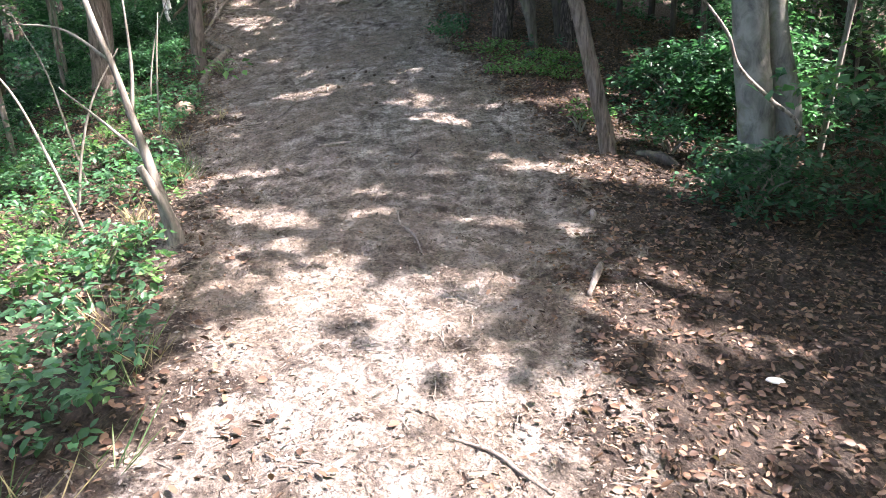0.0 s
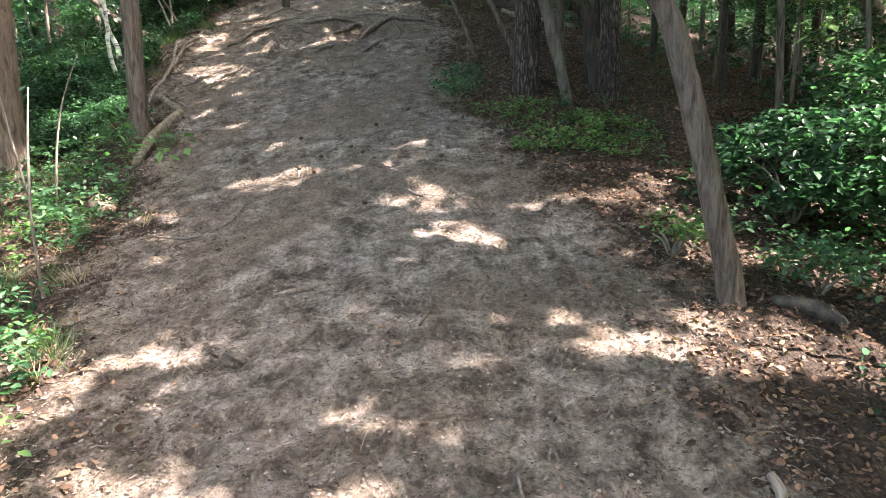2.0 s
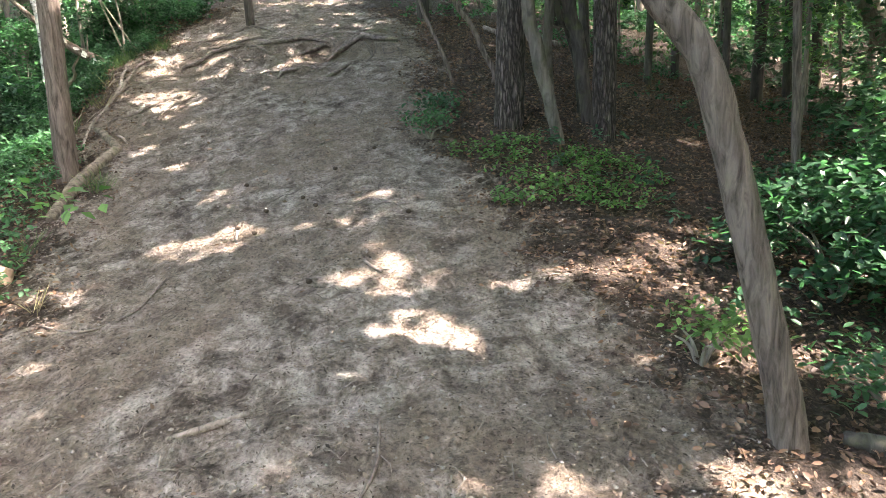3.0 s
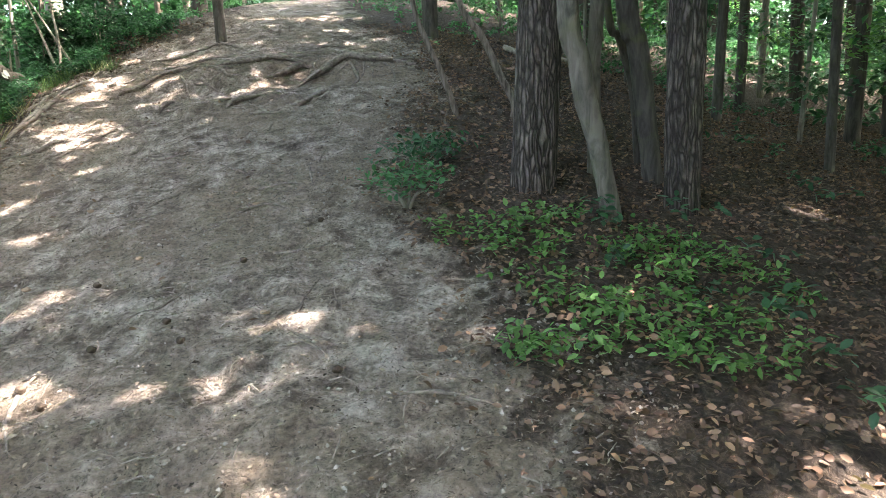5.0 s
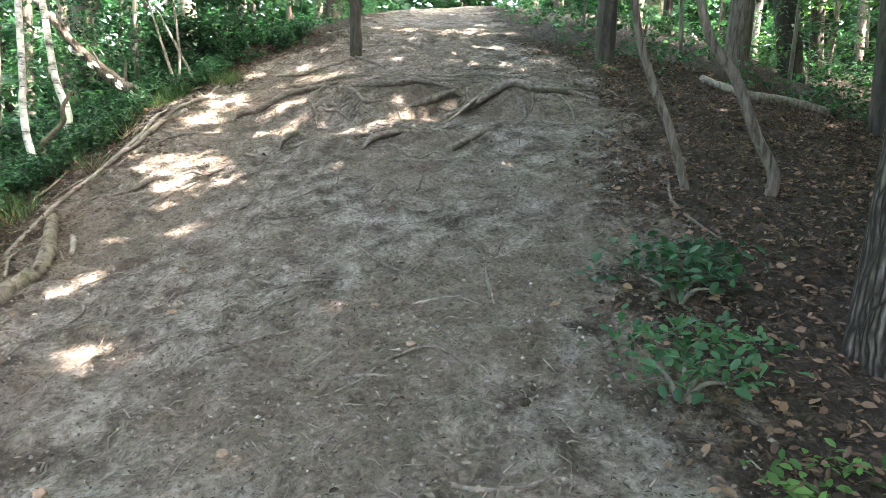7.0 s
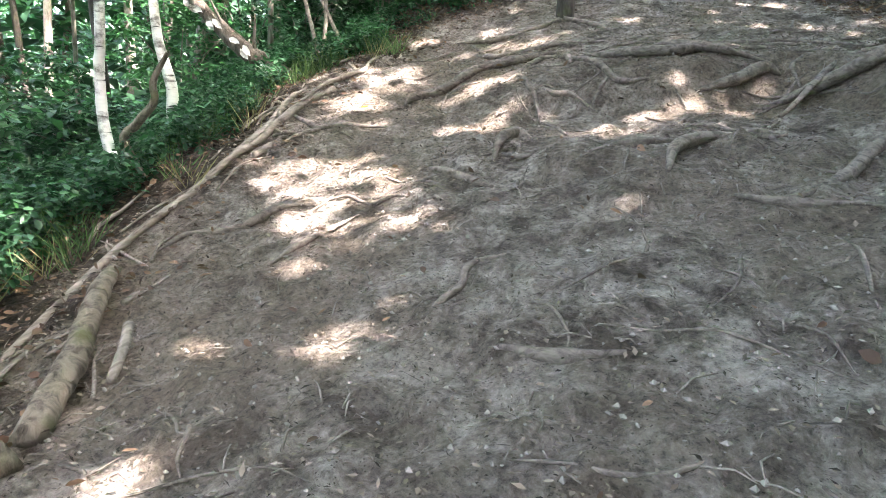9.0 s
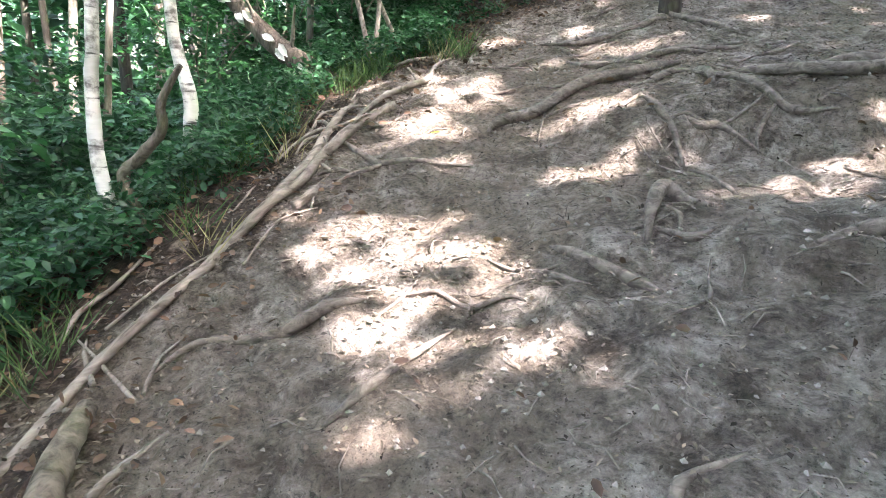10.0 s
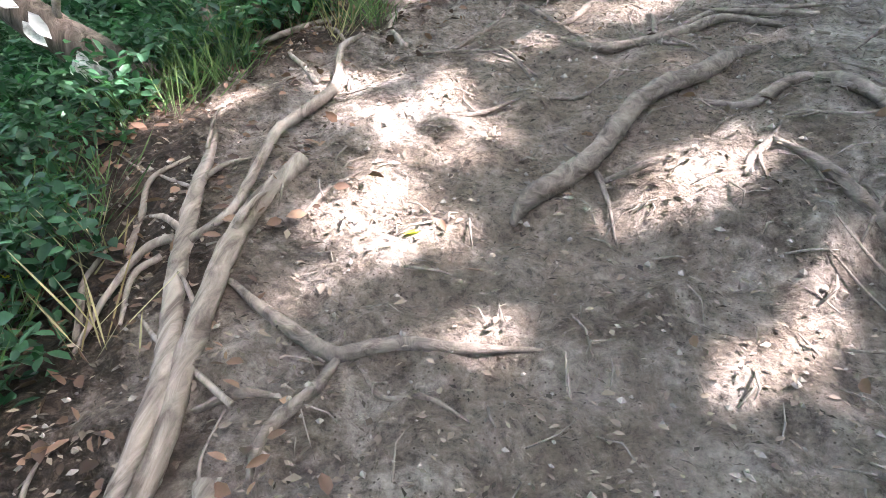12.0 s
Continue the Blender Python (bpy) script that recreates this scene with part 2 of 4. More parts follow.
def tube(bm, pts, radii, sides=10, per=6, rough=0.08, ridge=0.0, seed=0.0, offset=(0, 0, 0)):
    """A round, uneven limb along the points; radii are spread evenly along it."""
    line = spline(pts, per)
    off = Vector(offset)
    n = len(line)
    rings, side = [], None
    for k, p in enumerate(line):
        d = (line[min(k + 1, n - 1)] - line[max(k - 1, 0)]).normalized()
        if side is None:
            side = d.cross(Vector((0.3, 0.9, 0.2))).normalized()
        side = (side - d * side.dot(d)).normalized()
        up = d.cross(side)
        r = float(np.interp(k / (n - 1), np.linspace(0, 1, len(radii)), radii))
        ring = []
        for a in range(sides):
            w = 2 * math.pi * a / sides
            q = math.cos(w) * side + math.sin(w) * up
            bulge = 1 + rough * noise.noise((p + q * r) * (1.2 / max(r, 0.02)) + Vector((seed, 0, 0)))
            if ridge:
                bulge += ridge * noise.noise(Vector((q.x * 5.5, q.y * 5.5, p.z * 1.6 + seed)))
            ring.append(bm.verts.new(p + q * r * bulge - off))
        rings.append(ring)
    for a, b in zip(rings, rings[1:]):
        for k in range(sides):
            bm.faces.new((a[k], a[(k + 1) % sides], b[(k + 1) % sides], b[k]))
    bm.faces.new(list(reversed(rings[0])))
    bm.faces.new(rings[-1])
    return bm


def leaf_mesh(name, pos, way, up, length, width, fine=False):
    """Folded leaves: places, directions, faces and sizes are arrays."""
    n = len(pos)
    way = way / (np.linalg.norm(way, axis=1, keepdims=True) + 1e-9)
    side = np.cross(way, up)
    side /= np.linalg.norm(side, axis=1, keepdims=True) + 1e-9
    nor = np.cross(side, way)
    L, W = length[:, None], width[:, None]
    shape = ((0, 0, 0), (0.3, 0.42, 0.12), (0.68, 0.4, 0.1), (1, 0, -0.12), (0.68, -0.4, 0.1), (0.3, -0.42, 0.12)) if fine else \
        ((0, 0, 0), (0.45, 0.5, 0.12), (1, 0, -0.1), (0.45, -0.5, 0.12))
    k = len(shape)
    v = np.stack([pos + way * L * a + side * W * b + nor * W * c for a, b, c in shape], 1).reshape(-1, 3)
    faces = ((0, 1, 2, 3), (0, 3, 4, 5)) if fine else ((0, 1, 2), (0, 2, 3))
    f = (np.arange(n)[:, None, None] * k + np.array(faces)).reshape(-1, len(faces[0]))
    me = bpy.data.meshes.new(name)
    me.vertices.add(len(v))
    me.vertices.foreach_set("co", v.ravel())
    me.loops.add(f.size)
    me.loops.foreach_set("vertex_index", f.ravel().astype(np.int32))
    me.polygons.add(len(f))
    me.polygons.foreach_set("loop_start", np.arange(len(f), dtype=np.int32) * f.shape[1])
    me.polygons.foreach_set("loop_total", np.full(len(f), f.shape[1], dtype=np.int32))
    me.update(calc_edges=True)
    return me


rng = np.random.default_rng(7)


def unit(n):
    v = rng.normal(size=(n, 3))
    return v / np.linalg.norm(v, axis=1, keepdims=True)


# openings cut into the unseen leaf roof to lay sun patches on the ground: x, y and half widths
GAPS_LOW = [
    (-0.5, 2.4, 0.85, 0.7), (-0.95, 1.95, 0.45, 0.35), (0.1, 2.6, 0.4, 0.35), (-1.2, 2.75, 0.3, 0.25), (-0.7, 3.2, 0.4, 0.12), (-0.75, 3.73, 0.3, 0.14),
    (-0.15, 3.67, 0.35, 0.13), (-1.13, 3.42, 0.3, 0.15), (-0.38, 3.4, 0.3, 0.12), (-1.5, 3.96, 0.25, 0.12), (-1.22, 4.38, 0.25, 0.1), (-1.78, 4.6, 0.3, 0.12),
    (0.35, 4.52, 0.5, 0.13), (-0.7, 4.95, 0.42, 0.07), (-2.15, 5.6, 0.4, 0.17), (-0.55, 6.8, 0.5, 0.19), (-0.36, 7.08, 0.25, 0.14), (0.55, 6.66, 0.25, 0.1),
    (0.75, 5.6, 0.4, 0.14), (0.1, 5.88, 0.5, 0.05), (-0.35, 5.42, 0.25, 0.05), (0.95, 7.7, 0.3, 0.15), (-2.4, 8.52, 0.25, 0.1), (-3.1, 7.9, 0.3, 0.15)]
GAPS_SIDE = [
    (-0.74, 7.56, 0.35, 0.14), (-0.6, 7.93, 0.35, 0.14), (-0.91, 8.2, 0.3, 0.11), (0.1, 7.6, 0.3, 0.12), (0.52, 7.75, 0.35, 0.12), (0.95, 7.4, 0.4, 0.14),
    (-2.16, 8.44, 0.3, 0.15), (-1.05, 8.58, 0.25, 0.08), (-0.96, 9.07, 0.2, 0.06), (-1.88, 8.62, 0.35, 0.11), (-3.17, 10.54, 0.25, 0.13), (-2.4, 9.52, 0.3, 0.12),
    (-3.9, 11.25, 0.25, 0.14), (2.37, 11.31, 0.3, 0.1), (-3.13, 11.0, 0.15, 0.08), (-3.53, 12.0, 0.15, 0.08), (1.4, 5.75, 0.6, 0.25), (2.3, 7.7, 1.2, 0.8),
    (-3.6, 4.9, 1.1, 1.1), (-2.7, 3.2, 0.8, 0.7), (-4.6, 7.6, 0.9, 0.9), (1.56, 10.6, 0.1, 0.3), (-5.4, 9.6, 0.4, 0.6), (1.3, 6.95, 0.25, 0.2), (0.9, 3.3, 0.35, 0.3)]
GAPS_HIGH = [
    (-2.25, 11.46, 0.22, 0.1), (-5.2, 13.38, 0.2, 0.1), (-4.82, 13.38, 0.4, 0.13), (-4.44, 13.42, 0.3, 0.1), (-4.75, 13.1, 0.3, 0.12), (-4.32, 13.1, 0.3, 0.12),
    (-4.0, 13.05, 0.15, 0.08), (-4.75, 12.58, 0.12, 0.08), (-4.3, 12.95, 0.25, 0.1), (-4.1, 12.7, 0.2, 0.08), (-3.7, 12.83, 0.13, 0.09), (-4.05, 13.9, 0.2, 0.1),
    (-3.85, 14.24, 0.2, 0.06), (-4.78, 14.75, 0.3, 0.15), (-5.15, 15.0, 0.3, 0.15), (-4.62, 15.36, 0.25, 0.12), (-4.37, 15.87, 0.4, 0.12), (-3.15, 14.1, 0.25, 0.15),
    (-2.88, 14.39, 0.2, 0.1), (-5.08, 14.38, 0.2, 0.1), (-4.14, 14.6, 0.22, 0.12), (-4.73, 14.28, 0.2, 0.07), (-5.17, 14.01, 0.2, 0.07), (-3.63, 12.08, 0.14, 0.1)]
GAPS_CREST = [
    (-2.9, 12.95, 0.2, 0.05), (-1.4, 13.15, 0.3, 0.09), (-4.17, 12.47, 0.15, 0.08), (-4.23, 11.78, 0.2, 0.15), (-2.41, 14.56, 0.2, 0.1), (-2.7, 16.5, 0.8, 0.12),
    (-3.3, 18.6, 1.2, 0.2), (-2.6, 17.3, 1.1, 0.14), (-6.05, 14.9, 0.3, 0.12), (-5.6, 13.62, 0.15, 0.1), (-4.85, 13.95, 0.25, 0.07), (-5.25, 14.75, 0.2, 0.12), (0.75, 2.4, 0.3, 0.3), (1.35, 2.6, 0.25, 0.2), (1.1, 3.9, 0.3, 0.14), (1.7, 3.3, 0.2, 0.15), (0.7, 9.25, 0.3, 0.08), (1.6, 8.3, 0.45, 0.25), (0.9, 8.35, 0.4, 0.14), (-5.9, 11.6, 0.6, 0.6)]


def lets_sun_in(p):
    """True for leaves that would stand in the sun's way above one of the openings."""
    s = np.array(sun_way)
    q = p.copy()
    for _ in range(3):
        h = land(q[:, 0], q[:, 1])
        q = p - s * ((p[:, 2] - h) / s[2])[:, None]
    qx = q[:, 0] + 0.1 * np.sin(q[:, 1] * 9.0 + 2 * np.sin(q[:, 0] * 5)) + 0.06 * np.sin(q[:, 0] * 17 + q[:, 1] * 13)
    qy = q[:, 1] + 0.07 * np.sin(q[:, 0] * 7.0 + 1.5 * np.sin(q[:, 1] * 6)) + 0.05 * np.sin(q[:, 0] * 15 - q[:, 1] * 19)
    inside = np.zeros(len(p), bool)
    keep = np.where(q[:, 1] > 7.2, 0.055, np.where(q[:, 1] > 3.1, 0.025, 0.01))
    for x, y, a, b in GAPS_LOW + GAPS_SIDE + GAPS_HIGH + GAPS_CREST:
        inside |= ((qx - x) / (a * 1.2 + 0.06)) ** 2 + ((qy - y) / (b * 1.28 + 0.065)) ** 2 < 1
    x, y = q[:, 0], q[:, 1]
    # more made-up openings in a wave pattern, for small dapples
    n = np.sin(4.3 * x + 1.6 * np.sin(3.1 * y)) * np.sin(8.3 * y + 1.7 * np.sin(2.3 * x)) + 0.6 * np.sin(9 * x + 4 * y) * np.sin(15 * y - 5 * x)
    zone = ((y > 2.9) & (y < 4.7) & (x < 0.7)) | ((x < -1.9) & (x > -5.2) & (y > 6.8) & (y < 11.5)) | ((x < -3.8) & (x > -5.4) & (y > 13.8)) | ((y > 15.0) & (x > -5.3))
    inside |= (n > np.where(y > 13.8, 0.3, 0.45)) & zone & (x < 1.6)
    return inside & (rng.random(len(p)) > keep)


def foliage(centres, radius, flat, count, size, thin=True):
    """Arrays for leaf_mesh: leaves in flattened clumps round the centres."""
    c = np.repeat(np.asarray(centres, float), count, axis=0)
    u = unit(len(c)) * (rng.random(len(c)) ** 0.45)[:, None]
    pos = c + u * np.array([radius, radius, radius * flat])
    if thin:
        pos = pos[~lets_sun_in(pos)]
    n = len(pos)
    way = unit(n) * np.array([1, 1, 0.45]) + np.array([0, 0, -0.15])
    up = unit(n) * 0.55 + np.array([0, 0, 1.0])
    L = size * rng.uniform(0.7, 1.3, n)
    return pos, way, up, L, L * rng.uniform(0.5, 0.7, n)


def crown_clumps(x, y, z0, z1, r, n):
    out = []
    for _ in range(n):
        t = random.random()
        a, q = random.uniform(0, 6.283), r * math.sqrt(random.random()) * (1 - 0.55 * abs(2 * t - 0.8))
        out.append((x + q * math.cos(a), y + q * math.sin(a), z0 + t * (z1 - z0)))
    return out


def tree(kind, label, pts, radii, mat, crown=None, sides=12, ridge=0.0, per=6, leaf=None, group="", flare=1.0):
    """pts: the trunk's line. crown: (low, high, radius, clumps, leaves in each, leaf length)."""
    base = Vector(pts[0])
    top = thing(kind, base, label, "tree", group)
    bm = bmesh.new()
    foot = base - Vector((0, 0, 0.25))
    tube(bm, [foot, *pts], [radii[0] * 1.35 * flare, radii[0] * 1.12 * flare, *radii], sides, per, 0.1, ridge, base.x * 3.1, base)
    part("trunk", bm, mat, top)
    tip = Vector(pts[-1])
    if crown:
        low, high, r, clumps, count, size = crown
        cs = crown_clumps(tip.x, tip.y, base.z + low, base.z + high, r, clumps)
        pos, way, up, L, W = foliage(cs, max(0.55, r * 0.24), 0.5, count, size)
        for k, c in enumerate(cs[:4]):
            start = Vector(pts[-1]) if k else Vector(pts[-2])
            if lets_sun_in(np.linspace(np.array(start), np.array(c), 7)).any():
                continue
            lb = bmesh.new()
            c = Vector(c)
            tube(lb, [start - base, start.lerp(c, 0.5) - base + Vector((0, 0, 0.3)), c - base], [radii[-1] * 0.7, radii[-1] * 0.4, 0.012], 6, 3)
            part("limb", lb, mat, top)
        if len(pos):
            obj("crown", leaf_mesh("crown", pos - np.array(base), way, up, L, W), leaf or LEAF, top)
    return top


# ---- ground ----
def spread(a, b, step, reach):
    inner = list(np.arange(a, b, step))
    out, w, q = [], step, 0.0
    while q < reach:
        w *= 1.13
        q += w
        out.append(q)
    return np.array([a - k for k in reversed(out)] + inner + [inner[-1] + k for k in out])


def build_ground():
    xs, ys = spread(-6.5, 3.5, 0.042, 500), spread(0.5, 17.5, 0.042, 500)
    gx, gy = np.meshgrid(xs, ys)
    z = land(gx.ravel(), gy.ravel())
    flat = np.stack([gx.ravel(), gy.ravel()], 1)
    z = z + np.array([relief(x, y) for x, y in flat])
    inside = trail(flat[:, 0], flat[:, 1])
    z = z - 0.04 * np.clip(inside * 2, 0, 1)
    v = np.column_stack([flat, z])
    nx = len(xs)
    k = (np.arange(len(ys) - 1)[:, None] * nx + np.arange(nx - 1)).ravel()
    f = np.stack([k, k + 1, k + 1 + nx, k + nx], 1)
    me = bpy.data.meshes.new("ground")
    me.vertices.add(len(v))
    me.vertices.foreach_set("co", v.ravel())
    me.loops.add(f.size)
    me.loops.foreach_set("vertex_index", f.ravel().astype(np.int32))
    me.polygons.add(len(f))
    me.polygons.foreach_set("loop_start", np.arange(len(f), dtype=np.int32) * 4)
    me.polygons.foreach_set("loop_total", np.full(len(f), 4, dtype=np.int32))
    me.update(calc_edges=True)
    me.polygons.foreach_set("use_smooth", [True] * len(f))
    a = me.attributes.new("trodden", "FLOAT", "POINT")
    a.data.foreach_set("value", np.clip(0.5 + inside * 1.1, 0, 1))
    tagged(obj("ground", me, SOIL), "bare clay trail through brown forest soil", "ground", kind="structure")


build_ground()

# ---- trees along the trail ----
def tall(x, y, lean=(0, 0), z1=9.0):
    z = ground_z(x, y)
    return [(x, y, z), (x + lean[0] * 0.3, y + lean[1] * 0.3, z + 0.3 * z1), (x + lean[0] * 0.65, y + lean[1] * 0.65, z + 0.65 * z1), (x + lean[0], y + lean[1], z + z1)]


tree("pine_tree", "tall pine with deeply furrowed grey-brown bark", tall(0.35, 10.85, (0.6, 0.1), 12), (0.15, 0.14, 0.12, 0.08), PINE, (6.5, 13, 4.5, 80, 90, 0.2), 44, 0.06, 14, LEAF_DEEP, flare=1.0)
tree("pine_tree", "pine with furrowed bark lit along one edge", tall(1.37, 10.75, (0.0, 0.2), 12), (0.115, 0.105, 0.095, 0.06), PINE, (6.5, 13, 4.5, 80, 90, 0.2), 40, 0.06, 14, LEAF_DEEP, flare=1.0)
tree("young_tree", "slender grey tree curving up between two pines", [(0.83, 10.39, 1.55), (0.73, 10.39, 2.07), (0.65, 10.39, 2.35), (0.6, 10.39, 2.63), (0.53, 10.39, 3.0), (0.5, 10.4, 5.0), (0.7, 10.5, 8.0)], (0.062, 0.07, 0.072, 0.07, 0.066, 0.05, 0.028), SHADE_GREY, (6, 9.5, 2.2, 12, 60, 0.16), 16, 0.03)
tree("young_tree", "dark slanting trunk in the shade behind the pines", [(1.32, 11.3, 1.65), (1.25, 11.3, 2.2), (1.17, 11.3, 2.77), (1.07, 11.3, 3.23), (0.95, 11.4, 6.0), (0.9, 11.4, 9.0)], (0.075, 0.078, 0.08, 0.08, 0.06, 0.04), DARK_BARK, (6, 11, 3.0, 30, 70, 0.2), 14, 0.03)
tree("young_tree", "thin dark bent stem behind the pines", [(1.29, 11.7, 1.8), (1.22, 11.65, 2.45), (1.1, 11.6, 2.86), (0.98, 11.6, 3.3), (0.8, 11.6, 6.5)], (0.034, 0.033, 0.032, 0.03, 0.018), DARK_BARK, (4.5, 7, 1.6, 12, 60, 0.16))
tree("young_tree", "thin grey stem behind the pines", [(0.86, 11.25, 1.9), (0.83, 11.25, 2.6), (0.87, 11.25, 3.4), (0.95, 11.3, 7.5)], (0.06, 0.055, 0.05, 0.03), SHADE_GREY, (5, 8.5, 2.0, 10, 60, 0.16))
tree("leaning_tree", "grey-brown tree leaning over the trail from the litter", [(1.19, 6.21, 0.62), (1.09, 6.21, 1.05), (0.97, 6.21, 1.5), (0.85, 6.21, 1.93), (0.74, 6.21, 2.25), (0.45, 6.25, 2.75), (0.2, 6.3, 4.2), (0.15, 6.4, 7.2)], (0.072, 0.068, 0.066, 0.064, 0.062, 0.056, 0.045, 0.03), ROUGH_BARK, (5.5, 10, 3.2, 46, 90, 0.17), 16, 0.04)
beech = tree("beech_tree", "smooth grey beech with a double trunk", [(2.62, 6.25, 0.15), (2.5, 6.2, 0.95), (2.36, 6.2, 1.9), (2.2, 6.25, 4.0), (2.1, 6.4, 8.0)], (0.155, 0.15, 0.145, 0.125, 0.07), SMOOTH_BARK, (5.5, 12, 4.4, 80, 70, 0.2), 18, 0.0, 6)
bm = bmesh.new()
tube(bm, [(2.8, 6.3, 0.1), (2.84, 6.3, 0.9), (2.6, 6.3, 1.9), (2.45, 6.3, 4.0), (2.9, 6.5, 7.5)], [0.125, 0.12, 0.11, 0.095, 0.06], 14, 6, 0.06, 0, 3, beech.location)
part("second_trunk", bm, SMOOTH_BARK, beech)
tree("spruce_tree", "straight grey-brown tree at the trail's edge", tall(-4.55, 10.7, (0.6, 0.0), 10), (0.105, 0.095, 0.08, 0.05), ROUGH_BARK, (7, 12, 2.8, 18, 70, 0.18), 16, 0.04)
tree("old_tree", "weathered tree with stringy reddish bark", tall(-5.65, 9.75, (0.8, 0.0), 9), (0.16, 0.14, 0.12, 0.07), ROUGH_BARK, (6, 11, 2.8, 18, 70, 0.18), 18, 0.08, 8)
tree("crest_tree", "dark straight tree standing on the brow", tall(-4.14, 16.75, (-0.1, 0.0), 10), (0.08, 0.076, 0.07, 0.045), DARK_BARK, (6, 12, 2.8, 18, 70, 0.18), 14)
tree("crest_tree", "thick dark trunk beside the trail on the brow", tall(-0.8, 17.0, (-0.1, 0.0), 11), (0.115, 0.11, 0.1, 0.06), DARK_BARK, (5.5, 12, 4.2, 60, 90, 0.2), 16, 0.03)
tree("birch_tree", "white birch with a slightly bent trunk", [(-6.02, 13.2, ground_z(-6.02, 13.2)), (-6.13, 13.2, 2.48), (-6.15, 13.2, 2.86), (-6.12, 13.2, 3.25), (-6.2, 13.3, 5.5), (-6.5, 13.3, 8.5)], (0.036, 0.033, 0.031, 0.03, 0.025, 0.015), BIRCH, (6, 9.5, 2.0, 14, 60, 0.12), 12, 0, 6, LEAF_LIGHT)
tree("birch_tree", "birch with black blotches on white bark", [(-6.5, 14.1, ground_z(-6.5, 14.1)), (-6.48, 14.1, 2.76), (-6.58, 14.1, 3.05), (-6.64, 14.1, 3.41), (-6.95, 14.2, 5.5), (-7.3, 14.2, 8.5)], (0.045, 0.04, 0.036, 0.034, 0.026, 0.015), BIRCH, (6, 9.5, 2.0, 14, 60, 0.12), 12, 0, 6, LEAF_LIGHT)
tree("crooked_sapling", "crooked bare grey stem on the bank", [(0.25, 12.75, 2.1), (0.32, 12.73, 2.4), (0.18, 12.73, 2.69), (0.01, 12.73, 3.07), (-0.23, 12.73, 3.49), (-0.5, 12.8, 5.0)], (0.042, 0.039, 0.036, 0.033, 0.03, 0.018), ROUGH_BARK, (4, 6, 1.2, 6, 60, 0.12))
tree("crooked_sapling", "thin leaning sapling on the bank", [(-0.22, 12.64, 2.2), (-0.38, 12.64, 2.71), (-0.52, 12.64, 3.03), (-0.66, 12.64, 3.48), (-0.9, 12.7, 5.0)], (0.03, 0.028, 0.026, 0.024, 0.013), ROUGH_BARK, (4, 6, 1.2, 6, 60, 0.12))
tree("thin_tree", "thin straight grey stem in the shade", tall(3.52, 10.9, (-0.5, 0), 8), (0.045, 0.04, 0.036, 0.025), ROUGH_BARK, (5, 9, 2.4, 14, 70, 0.18))

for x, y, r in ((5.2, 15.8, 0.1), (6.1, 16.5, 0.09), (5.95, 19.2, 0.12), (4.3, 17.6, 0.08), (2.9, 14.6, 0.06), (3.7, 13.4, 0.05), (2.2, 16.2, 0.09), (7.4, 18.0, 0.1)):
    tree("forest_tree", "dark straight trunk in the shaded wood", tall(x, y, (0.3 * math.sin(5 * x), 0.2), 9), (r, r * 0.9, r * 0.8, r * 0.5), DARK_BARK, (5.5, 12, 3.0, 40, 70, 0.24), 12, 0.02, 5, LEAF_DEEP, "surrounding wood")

# ---- the wood around ----
def keep_clear(x, y):
    if -9 < y < 40 and trail(x, y) > -1.6:
        return True
    return -7.6 < x < 4.6 and -4 < y < 17.2


def surrounding_wood():
    k = 0
    for gx in np.arange(-27, 29, 3.9):
        for gy in np.arange(-13, 54, 3.9):
            x, y = gx + random.uniform(-1.5, 1.5), gy + random.uniform(-1.5, 1.5)
            if keep_clear(x, y):
                continue
            r = random.choice((0.09, 0.12, 0.16, 0.2)) * (0.65 if x > 3 and 10 < y < 32 else 1)
            h = random.uniform(7, 11)
            near = -12 < x < 18 and -8 < y < 28
            mat = (DARK_BARK, GREY_BARK, DARK_BARK, ROUGH_BARK)[k % 4]
            # near crowns, mostly above sight, are thickened to shade the ground
            tree("forest_tree", "tall straight woodland tree with a green crown", tall(x, y, (random.uniform(-0.7, 0.7), random.uniform(-0.7, 0.7)), h), (r, r * 0.85, r * 0.7, r * 0.4), mat,
                 (h * 0.55, h * 1.5, random.uniform(2.6, 3.6), 24 if near else 16, (56 if x > 1 else 44) if near else 22, 0.31 if near else 0.46), 10, 0.02, 4, (LEAF, LEAF_DEEP, LEAF_LIGHT)[k % 3], "surrounding wood")
            k += 1


surrounding_wood()


def shading_trees():
    """Large trees added outside the trail, mostly unseen, so that their crowns shade it."""
    for k, (x, y, dx, r) in enumerate(((5.2, 0.5, -1.6, 5.0), (5.0, 4.6, -1.8, 5.0), (6.7, 8.6, -3.0, 5.0), (7.2, 12.8, -4.0, 5.2), (8.8, 16.8, -5.0, 5.2), (9.5, 2.5, 0, 4.5), (9.8, 7.0, 0, 4.5), (9.4, 11.5, 0, 4.5), (9.6, 15.6, 0, 4.5), (2.4, 20.6, -1.5, 4.5), (4.5, -4.0, -1.0, 4.5), (-9.6, 12.6, 1.2, 4.0), (-9.2, 17.4, 1.0, 4.2), (-8.8, 8.2, 1.0, 3.8))):
        h = 8.0
        tree("forest_tree", "large woodland tree added to shade the trail with its broad crown", tall(x, y, (dx, 0), h), (0.2, 0.17, 0.15, 0.09), (GREY_BARK, DARK_BARK)[k % 2],
             (6.0, 12.5, r, 90, 170 if y > 7 else 150, 0.215), 12, 0.03, 5, (LEAF, LEAF_DEEP)[k % 2], "surrounding wood")


